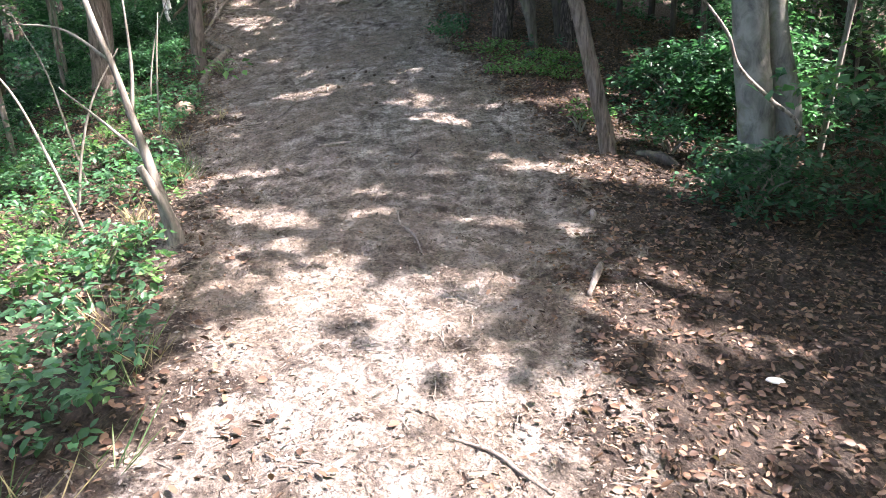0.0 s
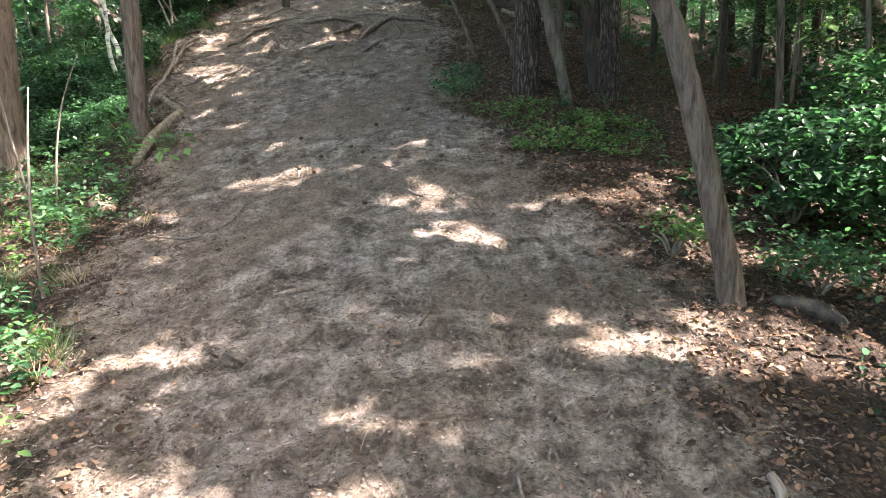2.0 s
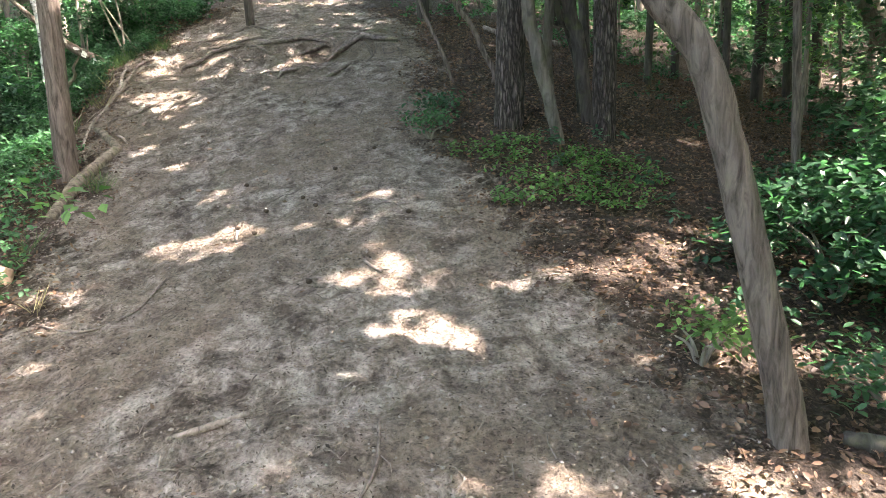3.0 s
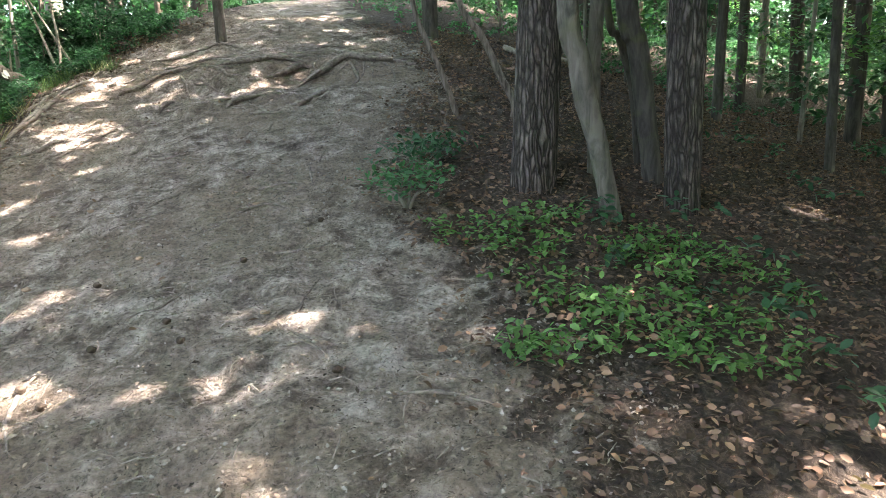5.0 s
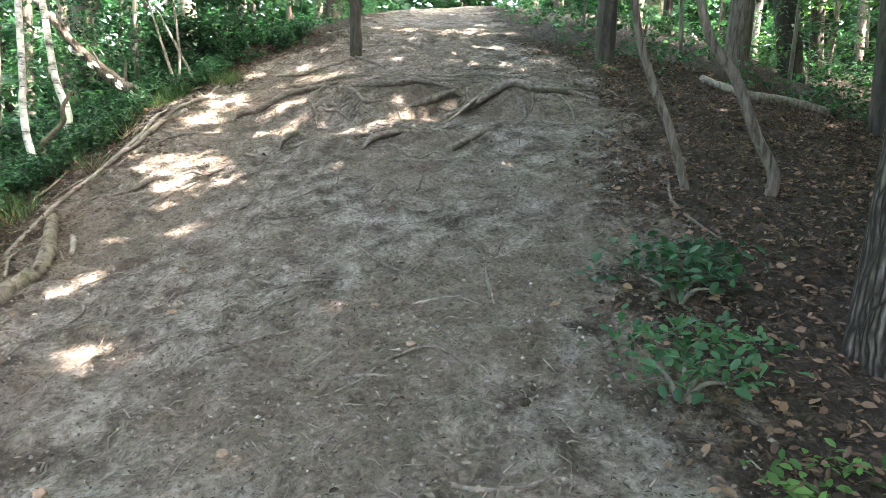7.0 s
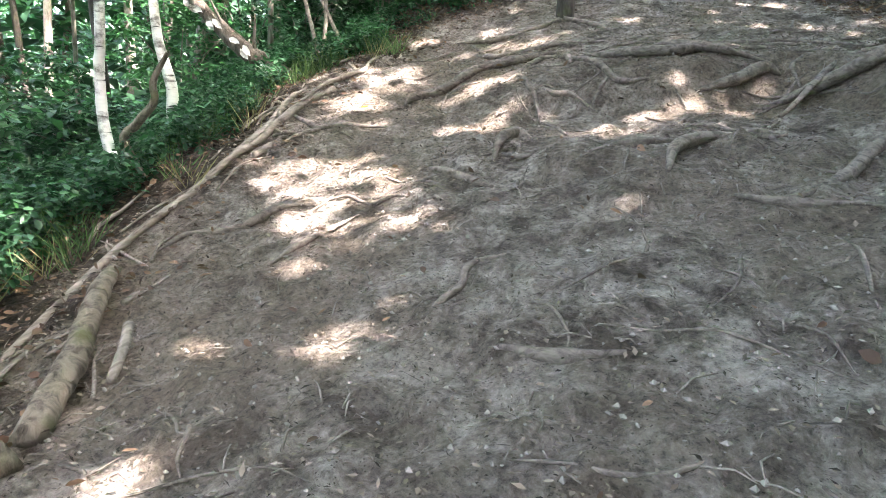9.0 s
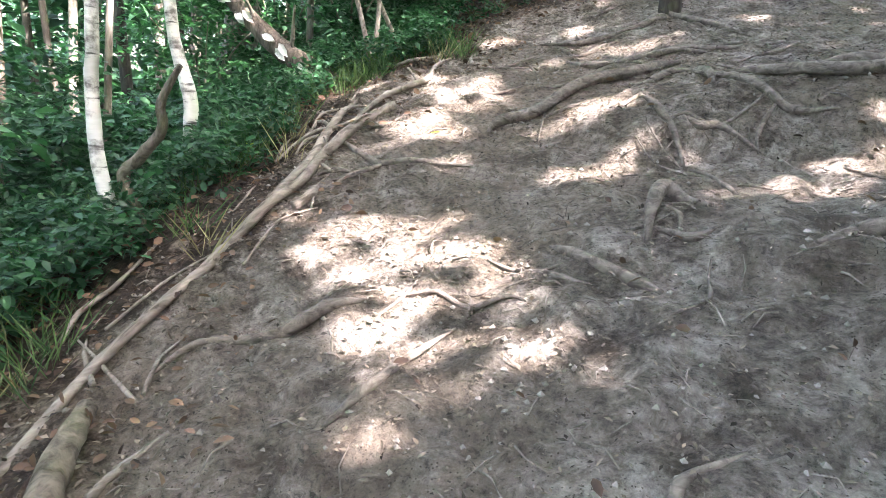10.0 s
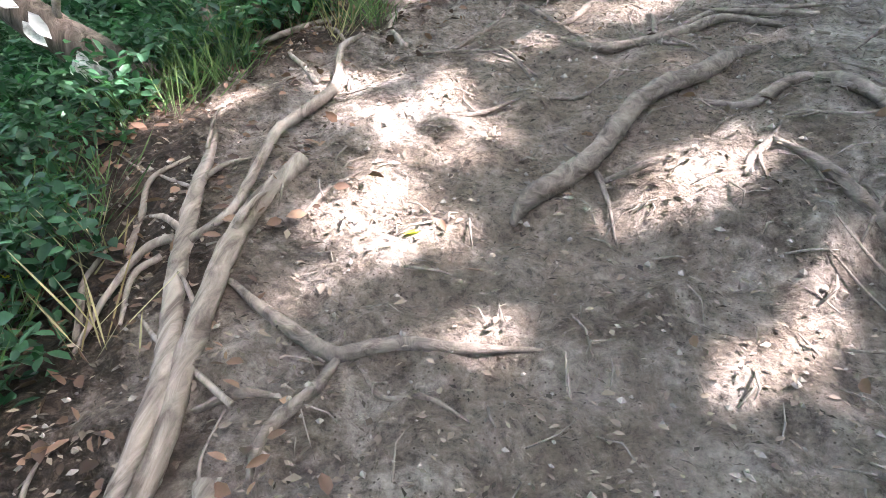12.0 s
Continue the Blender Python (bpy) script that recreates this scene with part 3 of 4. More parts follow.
shading_trees()


def saplings():
    spots = [(-7.6, 12.0), (-8.2, 14.8), (-7.2, 16.2), (-8.6, 17.5), (-6.6, 18.2), (-9.8, 12.6), (-10.2, 16.2), (-7.0, 20.5), (-9.0, 21.5), (-6.8, 10.6), (-7.6, 8.6), (-6.4, 7.2), (-5.8, 5.6), (-4.9, 5.0), (-5.5, 7.4), (-4.6, 3.4), (3.5, 7.0), (4.3, 8.3), (4.7, 6.2), (4.1, 9.9), (5.3, 11.2), (4.4, 4.4), (5.6, 14.8), (4.2, 15.2), (6.6, 13.2), (7.4, 17.0),
             (-1.2, 20.2), (0.4, 19.2), (1.9, 18.8), (3.6, 19.4), (-1.6, 23.5), (2.0, 23.0), (5.8, 21.6), (4.9, 13.6), (5.6, 9.4), (6.4, 11.8), (8.0, 16.0), (7.5, 19.0), (-7.6, 25.0), (-0.4, 27.0), (4.5, 26.5), (-11.5, 19.5), (-12.5, 14.0), (9.5, 13.0), (6.0, 6.5), (7.0, 23.5), (9.0, 20.5), (10.5, 24.0), (8.4, 26.5), (11.5, 18.5), (12.5, 22.0), (6.2, 16.8), (13.5, 26.0), (6.5, 29.0), (2.5, 29.5), (10.0, 29.5)]
    for k, (x, y) in enumerate(spots):
        z = ground_z(x, y)
        h = random.uniform(3.0, 5.0)
        top = thing("sapling", (x, y, z), "leafy young tree in the understorey", "tree", "understorey")
        bm = bmesh.new()
        bend = Vector((random.uniform(-0.5, 0.5), random.uniform(-0.5, 0.5), 0))
        tube(bm, [(0, 0, -0.1), bend * 0.4 + Vector((0, 0, h * 0.5)), bend + Vector((0, 0, h))], [0.035, 0.025, 0.01], 7, 5)
        part("trunk", bm, GREY_BARK, top)
        cs = [(random.gauss(bend.x, 0.75), random.gauss(bend.y, 0.75), random.uniform(0.5, h + 0.4)) for _ in range(16)]
        wc = [(a + x, b + y, c + z) for a, b, c in cs]
        pos, way, up, L, W = foliage(wc, 0.6, 0.28, 70, 0.105)
        obj("crown", leaf_mesh("crown", pos - np.array((x, y, z)), way, up, L, W), (LEAF, LEAF_LIGHT, LEAF_DEEP)[k % 3], top)


saplings()


def far_wood():
    """Dense leaves from the edge of sight outwards."""
    n = 11000
    a, r = rng.uniform(0, 2 * math.pi, n), rng.uniform(26, 70, n)
    x, y = -2 + r * np.cos(a), 12 + r * np.sin(a)
    c = np.column_stack([x, y, land(x, y) + rng.uniform(0, 1, n) ** 1.5 * 14])
    # Darker leaf colour replaces shade that nothing casts out here.
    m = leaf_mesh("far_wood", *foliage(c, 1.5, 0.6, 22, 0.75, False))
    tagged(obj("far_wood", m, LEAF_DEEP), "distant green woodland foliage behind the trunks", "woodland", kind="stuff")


far_wood()

# ---- shrubs, herbs, grass ----
def shrub(x, y, r, h, clumps, count, size, mat, label):
    z = ground_z(x, y)
    top = thing("shrub", (x, y, z), label, "shrub", "shrubs by the trail")
    for k in range(5):
        a = k * 1.26 + random.random()
        q = Vector((math.cos(a) * r * 0.6, math.sin(a) * r * 0.6, h * 0.75))
        bm = bmesh.new()
        tube(bm, [(0, 0, -0.05), q * 0.45 + Vector((0, 0, h * 0.15)), q], [0.014, 0.01, 0.004], 6, 4)
        part("stem", bm, GREY_BARK, top)
    cs = []
    for _ in range(clumps):
        a, t = random.uniform(0, 6.283), random.random()
        q = r * math.sqrt(random.random()) * (1 - 0.4 * t)
        cs.append((x + q * math.cos(a), y + q * math.sin(a), z + 0.12 + t * h))
    pos, way, up, L, W = foliage(cs, 0.26, 0.35, count, size, False)
    obj("foliage", leaf_mesh("foliage", pos - np.array((x, y, z)), way, up, L, W, True), mat, top)


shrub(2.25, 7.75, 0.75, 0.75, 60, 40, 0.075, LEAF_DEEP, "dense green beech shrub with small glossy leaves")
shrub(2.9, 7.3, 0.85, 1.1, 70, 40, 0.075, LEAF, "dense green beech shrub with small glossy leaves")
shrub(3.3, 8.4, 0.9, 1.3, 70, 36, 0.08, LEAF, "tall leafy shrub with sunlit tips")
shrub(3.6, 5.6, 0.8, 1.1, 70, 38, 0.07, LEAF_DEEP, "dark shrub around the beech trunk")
shrub(2.2, 5.3, 0.55, 0.45, 44, 34, 0.065, LEAF_DEEP, "low dark bramble beside the litter")
shrub(1.85, 6.5, 0.4, 0.2, 16, 30, 0.055, LEAF, "low pale green bramble on brown litter")
shrub(2.5, 8.9, 0.5, 0.4, 24, 30, 0.07, LEAF_DEEP, "low green bramble on brown litter")
shrub(1.0, 6.75, 0.22, 0.2, 9, 26, 0.05, LEAF_LIGHT, "small bright plant beside the leaning trunk")
shrub(3.4, 3.9, 0.7, 0.5, 36, 30, 0.065, LEAF_DEEP, "low dark bramble beside the litter")
shrub(-0.5, 10.35, 0.26, 0.14, 12, 24, 0.05, LEAF, "low green plants at the litter's edge")
for sx, sy, sr, sh, sm in ((-7.3, 14.0, 0.7, 0.45, LEAF_DEEP), (-7.6, 12.9, 0.8, 0.9, LEAF), (-6.9, 16.4, 0.6, 0.8, LEAF_DEEP), (-8.2, 15.9, 0.9, 1.2, LEAF), (-6.3, 17.0, 0.6, 1.0, LEAF_DEEP), (-8.2, 17.0, 0.9, 1.5, LEAF_DEEP), (-6.4, 12.3, 0.5, 0.45, LEAF_DEEP), (-8.4, 14.2, 0.9, 1.2, LEAF_DEEP)):
    shrub(sx, sy, sr, sh, 60, 34, 0.075, sm, "dark green leafy shrub below the log edge")
shrub(-0.45, 11.1, 0.28, 0.12, 12, 24, 0.06, LEAF_DEEP, "low ivy patch under the pine")


def herbs(name, label, n, box, test, size, mat, tall_):
    x, y = rng.uniform(box[0], box[1], n), rng.uniform(box[2], box[3], n)
    ok = test(x, y)
    x, y = x[ok], y[ok]
    z = np.array([ground_z(a, b) for a, b in zip(x, y)])
    reps = 9
    c = np.column_stack([x, y, z + 0.02 + rng.random(len(x)) * tall_])
    m = leaf_mesh(name, *foliage(c, 0.1, 0.4, reps, size, False), True)
    tagged(obj(name, m, mat), label, "undergrowth", kind="stuff")


def patchy(x, y, s=0.8, cut=0.0):
    return np.array([noise.noise(Vector((a * s, b * s, 4.0))) for a, b in zip(x, y)]) > cut


# Paler leaf colour here stands in for gloss on the ivy.
herbs("ivy_patch", "green ivy and bramble leaves over brown litter", 560, (-0.55, 1.7, 8.5, 10.3), lambda x, y: (trail(x, y) < -0.05) & (((x - 0.55) / 1.1) ** 2 + ((y - 9.4) / 0.85) ** 2 < 1) & patchy(x, y, 2.4, -0.2), 0.046, LEAF_LIGHT, 0.12)
herbs("bank_herbs", "mixed green plants on the bank beside the trail", 4600, (-7, -1.3, 1.5, 12.5), lambda x, y: (trail(x, y) < -0.25) & (trail(x, y) > -3.6) & patchy(x, y, 0.8, -0.15), 0.055, LEAF, 0.34)
# Sunlight on these plants is partly put into the paler leaf colour.
herbs("light_herbs", "sunlit pale green plants on the bank", 1500, (-6, -1.3, 1.0, 10.0), lambda x, y: (trail(x, y) < -0.15) & (trail(x, y) > -2.6) & patchy(x, y, 1.3, 0.1), 0.055, LEAF_LIGHT, 0.25)
# Shade below the log edge is carried by the darker leaf colour.
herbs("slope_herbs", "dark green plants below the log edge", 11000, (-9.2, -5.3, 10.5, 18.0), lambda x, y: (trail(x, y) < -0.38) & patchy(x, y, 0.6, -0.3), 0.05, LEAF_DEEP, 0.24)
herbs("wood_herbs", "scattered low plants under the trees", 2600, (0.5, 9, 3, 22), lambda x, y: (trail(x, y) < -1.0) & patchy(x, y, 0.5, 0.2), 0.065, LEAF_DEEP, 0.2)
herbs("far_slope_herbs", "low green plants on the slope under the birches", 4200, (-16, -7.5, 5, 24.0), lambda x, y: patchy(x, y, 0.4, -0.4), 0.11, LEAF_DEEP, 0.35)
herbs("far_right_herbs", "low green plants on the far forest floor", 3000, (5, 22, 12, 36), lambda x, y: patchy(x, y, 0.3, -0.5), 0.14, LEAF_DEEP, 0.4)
herbs("crest_herbs", "green plants along the brow", 1500, (-9, 4, 16.5, 26.0), lambda x, y: (trail(x, y) < -0.3) & patchy(x, y, 0.5, -0.2), 0.075, LEAF, 0.5)


def grass(n, box, test, mat=None, label="tufts of long grass beside the log edge"):
    x, y = rng.uniform(box[0], box[1], n), rng.uniform(box[2], box[3], n)
    ok = test(x, y)
    x, y = np.repeat(x[ok], 16), np.repeat(y[ok], 16)
    x, y = x + rng.normal(0, 0.035, len(x)), y + rng.normal(0, 0.035, len(y))
    z = land(x, y) - 0.02
    k = len(x)
    way = unit(k) * np.array([0.75, 0.75, 0.1]) + np.array([0, 0, 0.75])
    L = rng.uniform(0.1, 0.3, k)
    m = leaf_mesh("grass", np.column_stack([x, y, z]), way, unit(k) + np.array([0, 0, 0.3]), L, np.full(k, 0.006), True)
    tagged(obj("grass", m, mat or GRASS), label, "grass", kind="stuff")


grass(2600, (-7.4, -1.2, 1.5, 17), lambda x, y: (trail(x, y) < -0.15) & (trail(x, y) > -1.4) & (patchy(x, y, 1.1, 0.12) | ((y > 12.4) & (trail(x, y) < -0.35) & patchy(x, y, 1.7, -0.1))))


grass(330, (-6.6, -5.5, 12.6, 15.8), lambda x, y: (trail(x, y) < -0.2) & patchy(x, y, 2.2, 0.0))
grass(700, (-6.4, -1.1, 1.5, 15.8), lambda x, y: (trail(x, y) < 0.0) & (trail(x, y) > -0.7) & patchy(x, y, 1.6, 0.08), DRY_GRASS, "dry straw-coloured grass tufts at the trail's edge")


def litter():
    n = 250000
    x, y = rng.uniform(-7, 6, n), rng.uniform(0.8, 18, n)
    tr = trail(x, y)
    dens = np.where(tr > 0.35, 0.006, np.where(tr > -0.25, 0.22, 0.6))
    dens = np.where((x > -0.9) & (tr < 0.05) & (y > 2 - x), 1.0, dens)
    ok = rng.random(n) < dens
    x, y = x[ok], y[ok]
    k = len(x)
    z = np.array([ground_z(a, b) for a, b in zip(x, y)]) + rng.uniform(-0.035, 0.02, k) - 0.03 * np.clip(trail(x, y) * 2, 0, 1)
    way = unit(k) * np.array([1, 1, 0.3])
    up = unit(k) * 0.9 + np.array([0, 0, 1.0])
    L = rng.uniform(0.022, 0.06, k) * np.where(x > -0.6, 0.95, 1.0)
    m = leaf_mesh("leaf_litter", np.column_stack([x, y, z + 0.012]), way, up, L, L * rng.uniform(0.35, 0.7, k), True)
    tagged(obj("leaf_litter", m, LITTER), "dry brown beech leaves scattered over the soil", "leaf litter", kind="stuff")


litter()


def on_trail(n):
    x, y = rng.uniform(-6, 1.5, n), rng.uniform(0.5, 19, n)
    ok = trail(x, y) > -0.3
    x, y = x[ok], y[ok]
    z = np.array([ground_z(a, b) for a, b in zip(x, y)]) - 0.04 * np.clip(trail(x, y) * 2, 0, 1)
    return x, y, z


def crumbs():
    """Small stones and clods on the bare ground."""
    x, y, z = on_trail(20000)
    vs, fs = [], []
    base = [Vector(v) for v in ((1, 0, 0), (-1, 0, 0), (0, 1, 0), (0, -1, 0), (0, 0, 1), (0, 0, -1))]
    tri = ((0, 2, 4), (2, 1, 4), (1, 3, 4), (3, 0, 4), (2, 0, 5), (1, 2, 5), (3, 1, 5), (0, 3, 5))
    for a, b, c in zip(x, y, z):
        s = random.choice((0.004, 0.006, 0.008, 0.013))
        k, rot = len(vs), random.uniform(0, 6.28)
        cs, sn = math.cos(rot), math.sin(rot)
        for v in base:
            q = v * s * random.uniform(0.6, 1.4)
            vs.append((a + q.x * cs - q.y * sn * 0.7, b + q.x * sn + q.y * cs * 0.7, c + 0.006 + q.z * 0.7))
        fs += [(k + p, k + q, k + r) for p, q, r in tri]
    me = bpy.data.meshes.new("pebbles")
    me.from_pydata(vs, [], fs)
    tagged(obj("pebbles", me, STONE), "small pale stones and clods on bare clay", "pebbles", kind="stuff")


crumbs()


def chips():
    """Bits of bark and broken leaf trodden into the clay."""
    x, y, z = on_trail(170000)
    k = len(x)
    way, up = unit(k) * np.array([1, 1, 0.25]), unit(k) * 0.35 + np.array([0, 0, 1.0])
    L = rng.uniform(0.008, 0.03, k) * np.where(rng.random(k) > 0.9, 1.4, 1.0)
    m = leaf_mesh("bark_chips", np.column_stack([x, y, z + rng.uniform(0.0, 0.016, k)]), way, up, L, L * rng.uniform(0.25, 0.6, k))
    tagged(obj("bark_chips", m, CHIP), "bits of bark and broken leaf on the clay", "bark chips", kind="stuff")


chips()


def twigs():
    x, y, z = on_trail(6500)
    bm = bmesh.new()
    for a, b, c in zip(x, y, z):
        r, L, w = random.uniform(0.0015, 0.0045), random.uniform(0.03, 0.13), random.uniform(0, 6.283)
        d = Vector((math.cos(w), math.sin(w), 0)) * L
        e = Vector((a + d.x, b + d.y, ground_z(a + d.x, b + d.y) - 0.034 + r))
        m = Vector((a, b, c + r)).lerp(e, 0.5) + Vector((random.gauss(0, 0.014), random.gauss(0, 0.014), 0.012))
        tube(bm, [(a, b, c + r), m, e], [r, r * 0.9, r * 0.5], 4, 1)
    tagged(part("twigs", bm, DEADWOOD), "thin dry twigs strewn over the trail", "twigs", kind="stuff")


twigs()


# ---- roots, logs, sticks ----
def lying(name, label, category, xy, radii, mat, lift=0.3, sides=8, group="", arch=0.0):
    """A root or stick that follows the ground; lift: how much of its radius stands above."""
    n = len(xy)
    pts = []
    if name == "tree_root":
        radii = (radii[0] * 0.5, *radii[1:-1], radii[-1] * 0.5)
        lift *= 0.7
    for k, (x, y) in enumerate(xy):
        r = float(np.interp(k / (n - 1), np.linspace(0, 1, len(radii)), radii))
        hump = arch * math.sin(math.pi * k / (n - 1))
        pts.append(Vector((x, y, ground_z(x, y) - 0.04 * min(max(float(trail(x, y)) * 2, 0), 1) + r * lift + hump)))
    c = pts[0]
    bm = bmesh.new()
    tube(bm, pts, radii, sides, 7, 0.26, 0, c.x * 7 + c.y, c)
    ob = part(name, bm, mat)
    ob.location = c
    return tagged(ob, label, category, group)


def root(*xy, r=(0.035, 0.02), lift=0.35, arch=0.0):
    lying("tree_root", "exposed grey-brown tree root crossing the clay", "root", xy, r, ROOTWOOD, lift, 9, "roots on the slope", arch)


# beside the poles
root((-5.34, 14.08), (-5.2, 13.99), (-5.06, 13.93), (-5.0, 13.91), (-4.88, 13.94), (-4.75, 13.95), (-4.55, 13.99), r=(0.016, 0.019, 0.021, 0.018, 0.017, 0.009), lift=0.5)
root((-5.0, 13.91), (-5.02, 13.8), (-5.07, 13.73), (-5.09, 13.67), (-5.08, 13.59), r=(0.021, 0.018, 0.013))
root((-4.96, 13.9), (-4.88, 13.83), (-4.78, 13.82), (-4.68, 13.8), r=(0.01, 0.009, 0.005), lift=0.7)
root((-5.26, 13.73), (-5.18, 13.77), (-5.09, 13.79), r=(0.016, 0.014, 0.008), lift=0.6)
root((-5.25, 14.34), (-5.21, 14.46), (-5.13, 14.56), r=(0.01, 0.009, 0.005), lift=0.7)
# the great root and its branches on the brow
root((-4.66, 14.42), (-4.62, 14.48), (-4.52, 14.61), (-4.42, 14.71), (-4.33, 14.86), (-4.22, 15.01), (-4.08, 15.12), (-3.94, 15.3), (-3.84, 15.35), r=(0.02, 0.034, 0.037, 0.034, 0.034, 0.034, 0.03, 0.02), lift=0.55, arch=0.02)
root((-4.08, 15.0), (-3.97, 14.92), (-3.84, 14.97), (-3.74, 15.06), (-3.65, 14.92), (-3.6, 14.78), r=(0.02, 0.02, 0.022, 0.03, 0.02), lift=0.7)
root((-3.94, 14.69), (-3.85, 14.57), (-3.78, 14.46), (-3.71, 14.39), (-3.62, 14.2), r=(0.016, 0.021, 0.021, 0.012), lift=0.6)
root((-3.9, 14.66), (-3.84, 14.5), (-3.83, 14.36), r=(0.009, 0.006), lift=0.7)
root((-4.58, 15.54), (-4.44, 15.41), (-4.26, 15.48), (-4.06, 15.55), (-3.9, 15.64), (-3.56, 15.49), r=(0.014, 0.022, 0.022, 0.02, 0.012), lift=0.7)
root((-4.53, 14.8), (-4.44, 14.68), (-4.4, 14.54), (-4.37, 14.38), r=(0.009, 0.01, 0.006), lift=1.4)
root((-4.41, 14.61), (-4.28, 14.63), (-4.2, 14.64), r=(0.02, 0.014, 0.008))
root((-4.93, 14.9), (-4.82, 14.96), (-4.69, 15.02), r=(0.008, 0.011, 0.006), lift=0.8)
root((-4.59, 15.04), (-4.48, 15.08), (-4.38, 15.18), r=(0.007, 0.01, 0.006), lift=0.8)
root((-4.82, 15.47), (-4.74, 15.33), (-4.67, 15.23), r=(0.007, 0.01, 0.006), lift=0.9)
root((-4.35, 15.22), (-4.04, 15.67), (-3.86, 15.8), (-3.5, 15.73), r=(0.014, 0.02, 0.018, 0.01), lift=0.6)
root((-3.75, 14.52), (-3.61, 14.45), (-3.51, 14.49), (-3.31, 14.39), r=(0.02, 0.024, 0.02, 0.01), lift=0.6)
root((-3.72, 14.95), (-3.42, 14.73), (-3.24, 14.58), (-3.05, 14.57), r=(0.022, 0.026, 0.022, 0.012), lift=0.7)
root((-3.27, 14.71), (-3.03, 15.02), (-2.69, 14.93), (-2.4, 15.0), r=(0.016, 0.032, 0.03, 0.016), lift=0.7, arch=0.04)
root((-2.77, 14.59), (-2.56, 14.76), (-2.4, 14.92), (-2.3, 14.97), r=(0.025, 0.04, 0.038, 0.02), lift=0.7, arch=0.03)
root((-3.7, 15.02), (-3.3, 14.86), (-2.94, 14.82), (-2.74, 15.2), (-2.29, 15.39), r=(0.026, 0.034, 0.034, 0.018), lift=0.7, arch=0.03)
root((-4.01, 15.79), (-3.6, 15.72), (-3.23, 15.62), r=(0.012, 0.02, 0.01), lift=0.6)
# the washed-out bank
root((-2.38, 14.67), (-2.11, 14.83), (-1.88, 14.8), (-1.71, 14.84), (-1.41, 14.79), (-0.91, 15.3), r=(0.025, 0.04, 0.045, 0.045, 0.034, 0.02), lift=0.8, arch=0.04)
root((-1.7, 14.76), (-1.58, 14.52), (-1.54, 14.4), (-1.6, 14.2), r=(0.034, 0.03, 0.022, 0.012), lift=0.7)
root((-2.77, 13.19), (-2.77, 13.49), (-2.65, 13.78), (-2.28, 13.98), r=(0.02, 0.034, 0.034, 0.015), lift=0.6)
root((-2.27, 13.17), (-2.06, 13.5), (-1.89, 13.9), (-1.66, 14.15), r=(0.018, 0.034, 0.034, 0.016), lift=0.6)
root((-3.14, 13.35), (-2.98, 13.5), (-2.78, 13.75), r=(0.02, 0.036, 0.02), lift=0.5)
root((-2.3, 14.4), (-1.85, 15.15), (-1.1, 15.0), (-0.8, 14.8), r=(0.025, 0.04, 0.03), lift=0.7)
root((-2.5, 13.12), (-2.3, 13.05), (-1.95, 13.2), r=(0.016, 0.024, 0.012))
root((-1.25, 14.75), (-1.1, 14.5), (-1.05, 14.2), r=(0.024, 0.018, 0.008), lift=0.6)
root((-3.1, 15.75), (-2.6, 15.6), (-2.2, 15.75), (-1.7, 15.6), r=(0.016, 0.026, 0.013), lift=0.5)
root((-4.9, 15.9), (-4.5, 16.05), (-4.15, 16.6), r=(0.015, 0.028, 0.05), lift=0.5)
root((-3.5, 16.1), (-3.8, 16.4), (-4.12, 16.68), r=(0.012, 0.025, 0.05), lift=0.5)
# on the slope
root((-3.64, 13.42), (-3.66, 13.6), (-3.66, 13.86), (-3.56, 13.8), (-3.46, 13.64), r=(0.018, 0.028, 0.034, 0.026, 0.014), lift=0.9, arch=0.03)
root((-3.62, 13.5), (-3.5, 13.44), (-3.42, 13.5), r=(0.018, 0.02, 0.01), lift=0.8)
root((-3.95, 13.32), (-3.85, 13.28), (-3.62, 13.2), (-3.54, 13.14), r=(0.014, 0.024, 0.026, 0.014), lift=0.6)
root((-4.96, 12.48), (-4.92, 12.61), (-4.78, 12.69), (-4.67, 12.75), (-4.57, 12.87), (-4.46, 12.94), r=(0.012, 0.015, 0.018, 0.024, 0.024, 0.014), lift=0.6)
root((-4.27, 12.42), (-4.23, 12.55), (-4.18, 12.73), (-4.1, 12.88), r=(0.01, 0.018, 0.014, 0.008), lift=0.5)
root((-3.41, 12.13), (-3.39, 12.25), (-3.37, 12.37), (-3.38, 12.47), (-3.26, 12.6), r=(0.01, 0.016, 0.016, 0.016, 0.01))
root((-3.1, 12.01), (-2.91, 12.02), (-2.74, 12.05), r=(0.02, 0.03, 0.016), lift=0.2)
root((-2.6, 10.45), (-2.44, 10.62), (-2.2, 10.74), r=(0.014, 0.018, 0.009))
root((-1.4, 11.35), (-1.36, 11.2), (-1.3, 11.02), r=(0.008, 0.014, 0.009), lift=0.8)
root((-0.34, 12.93), (-0.35, 12.32), (-0.13, 11.83), r=(0.01, 0.014, 0.008), lift=0.8)

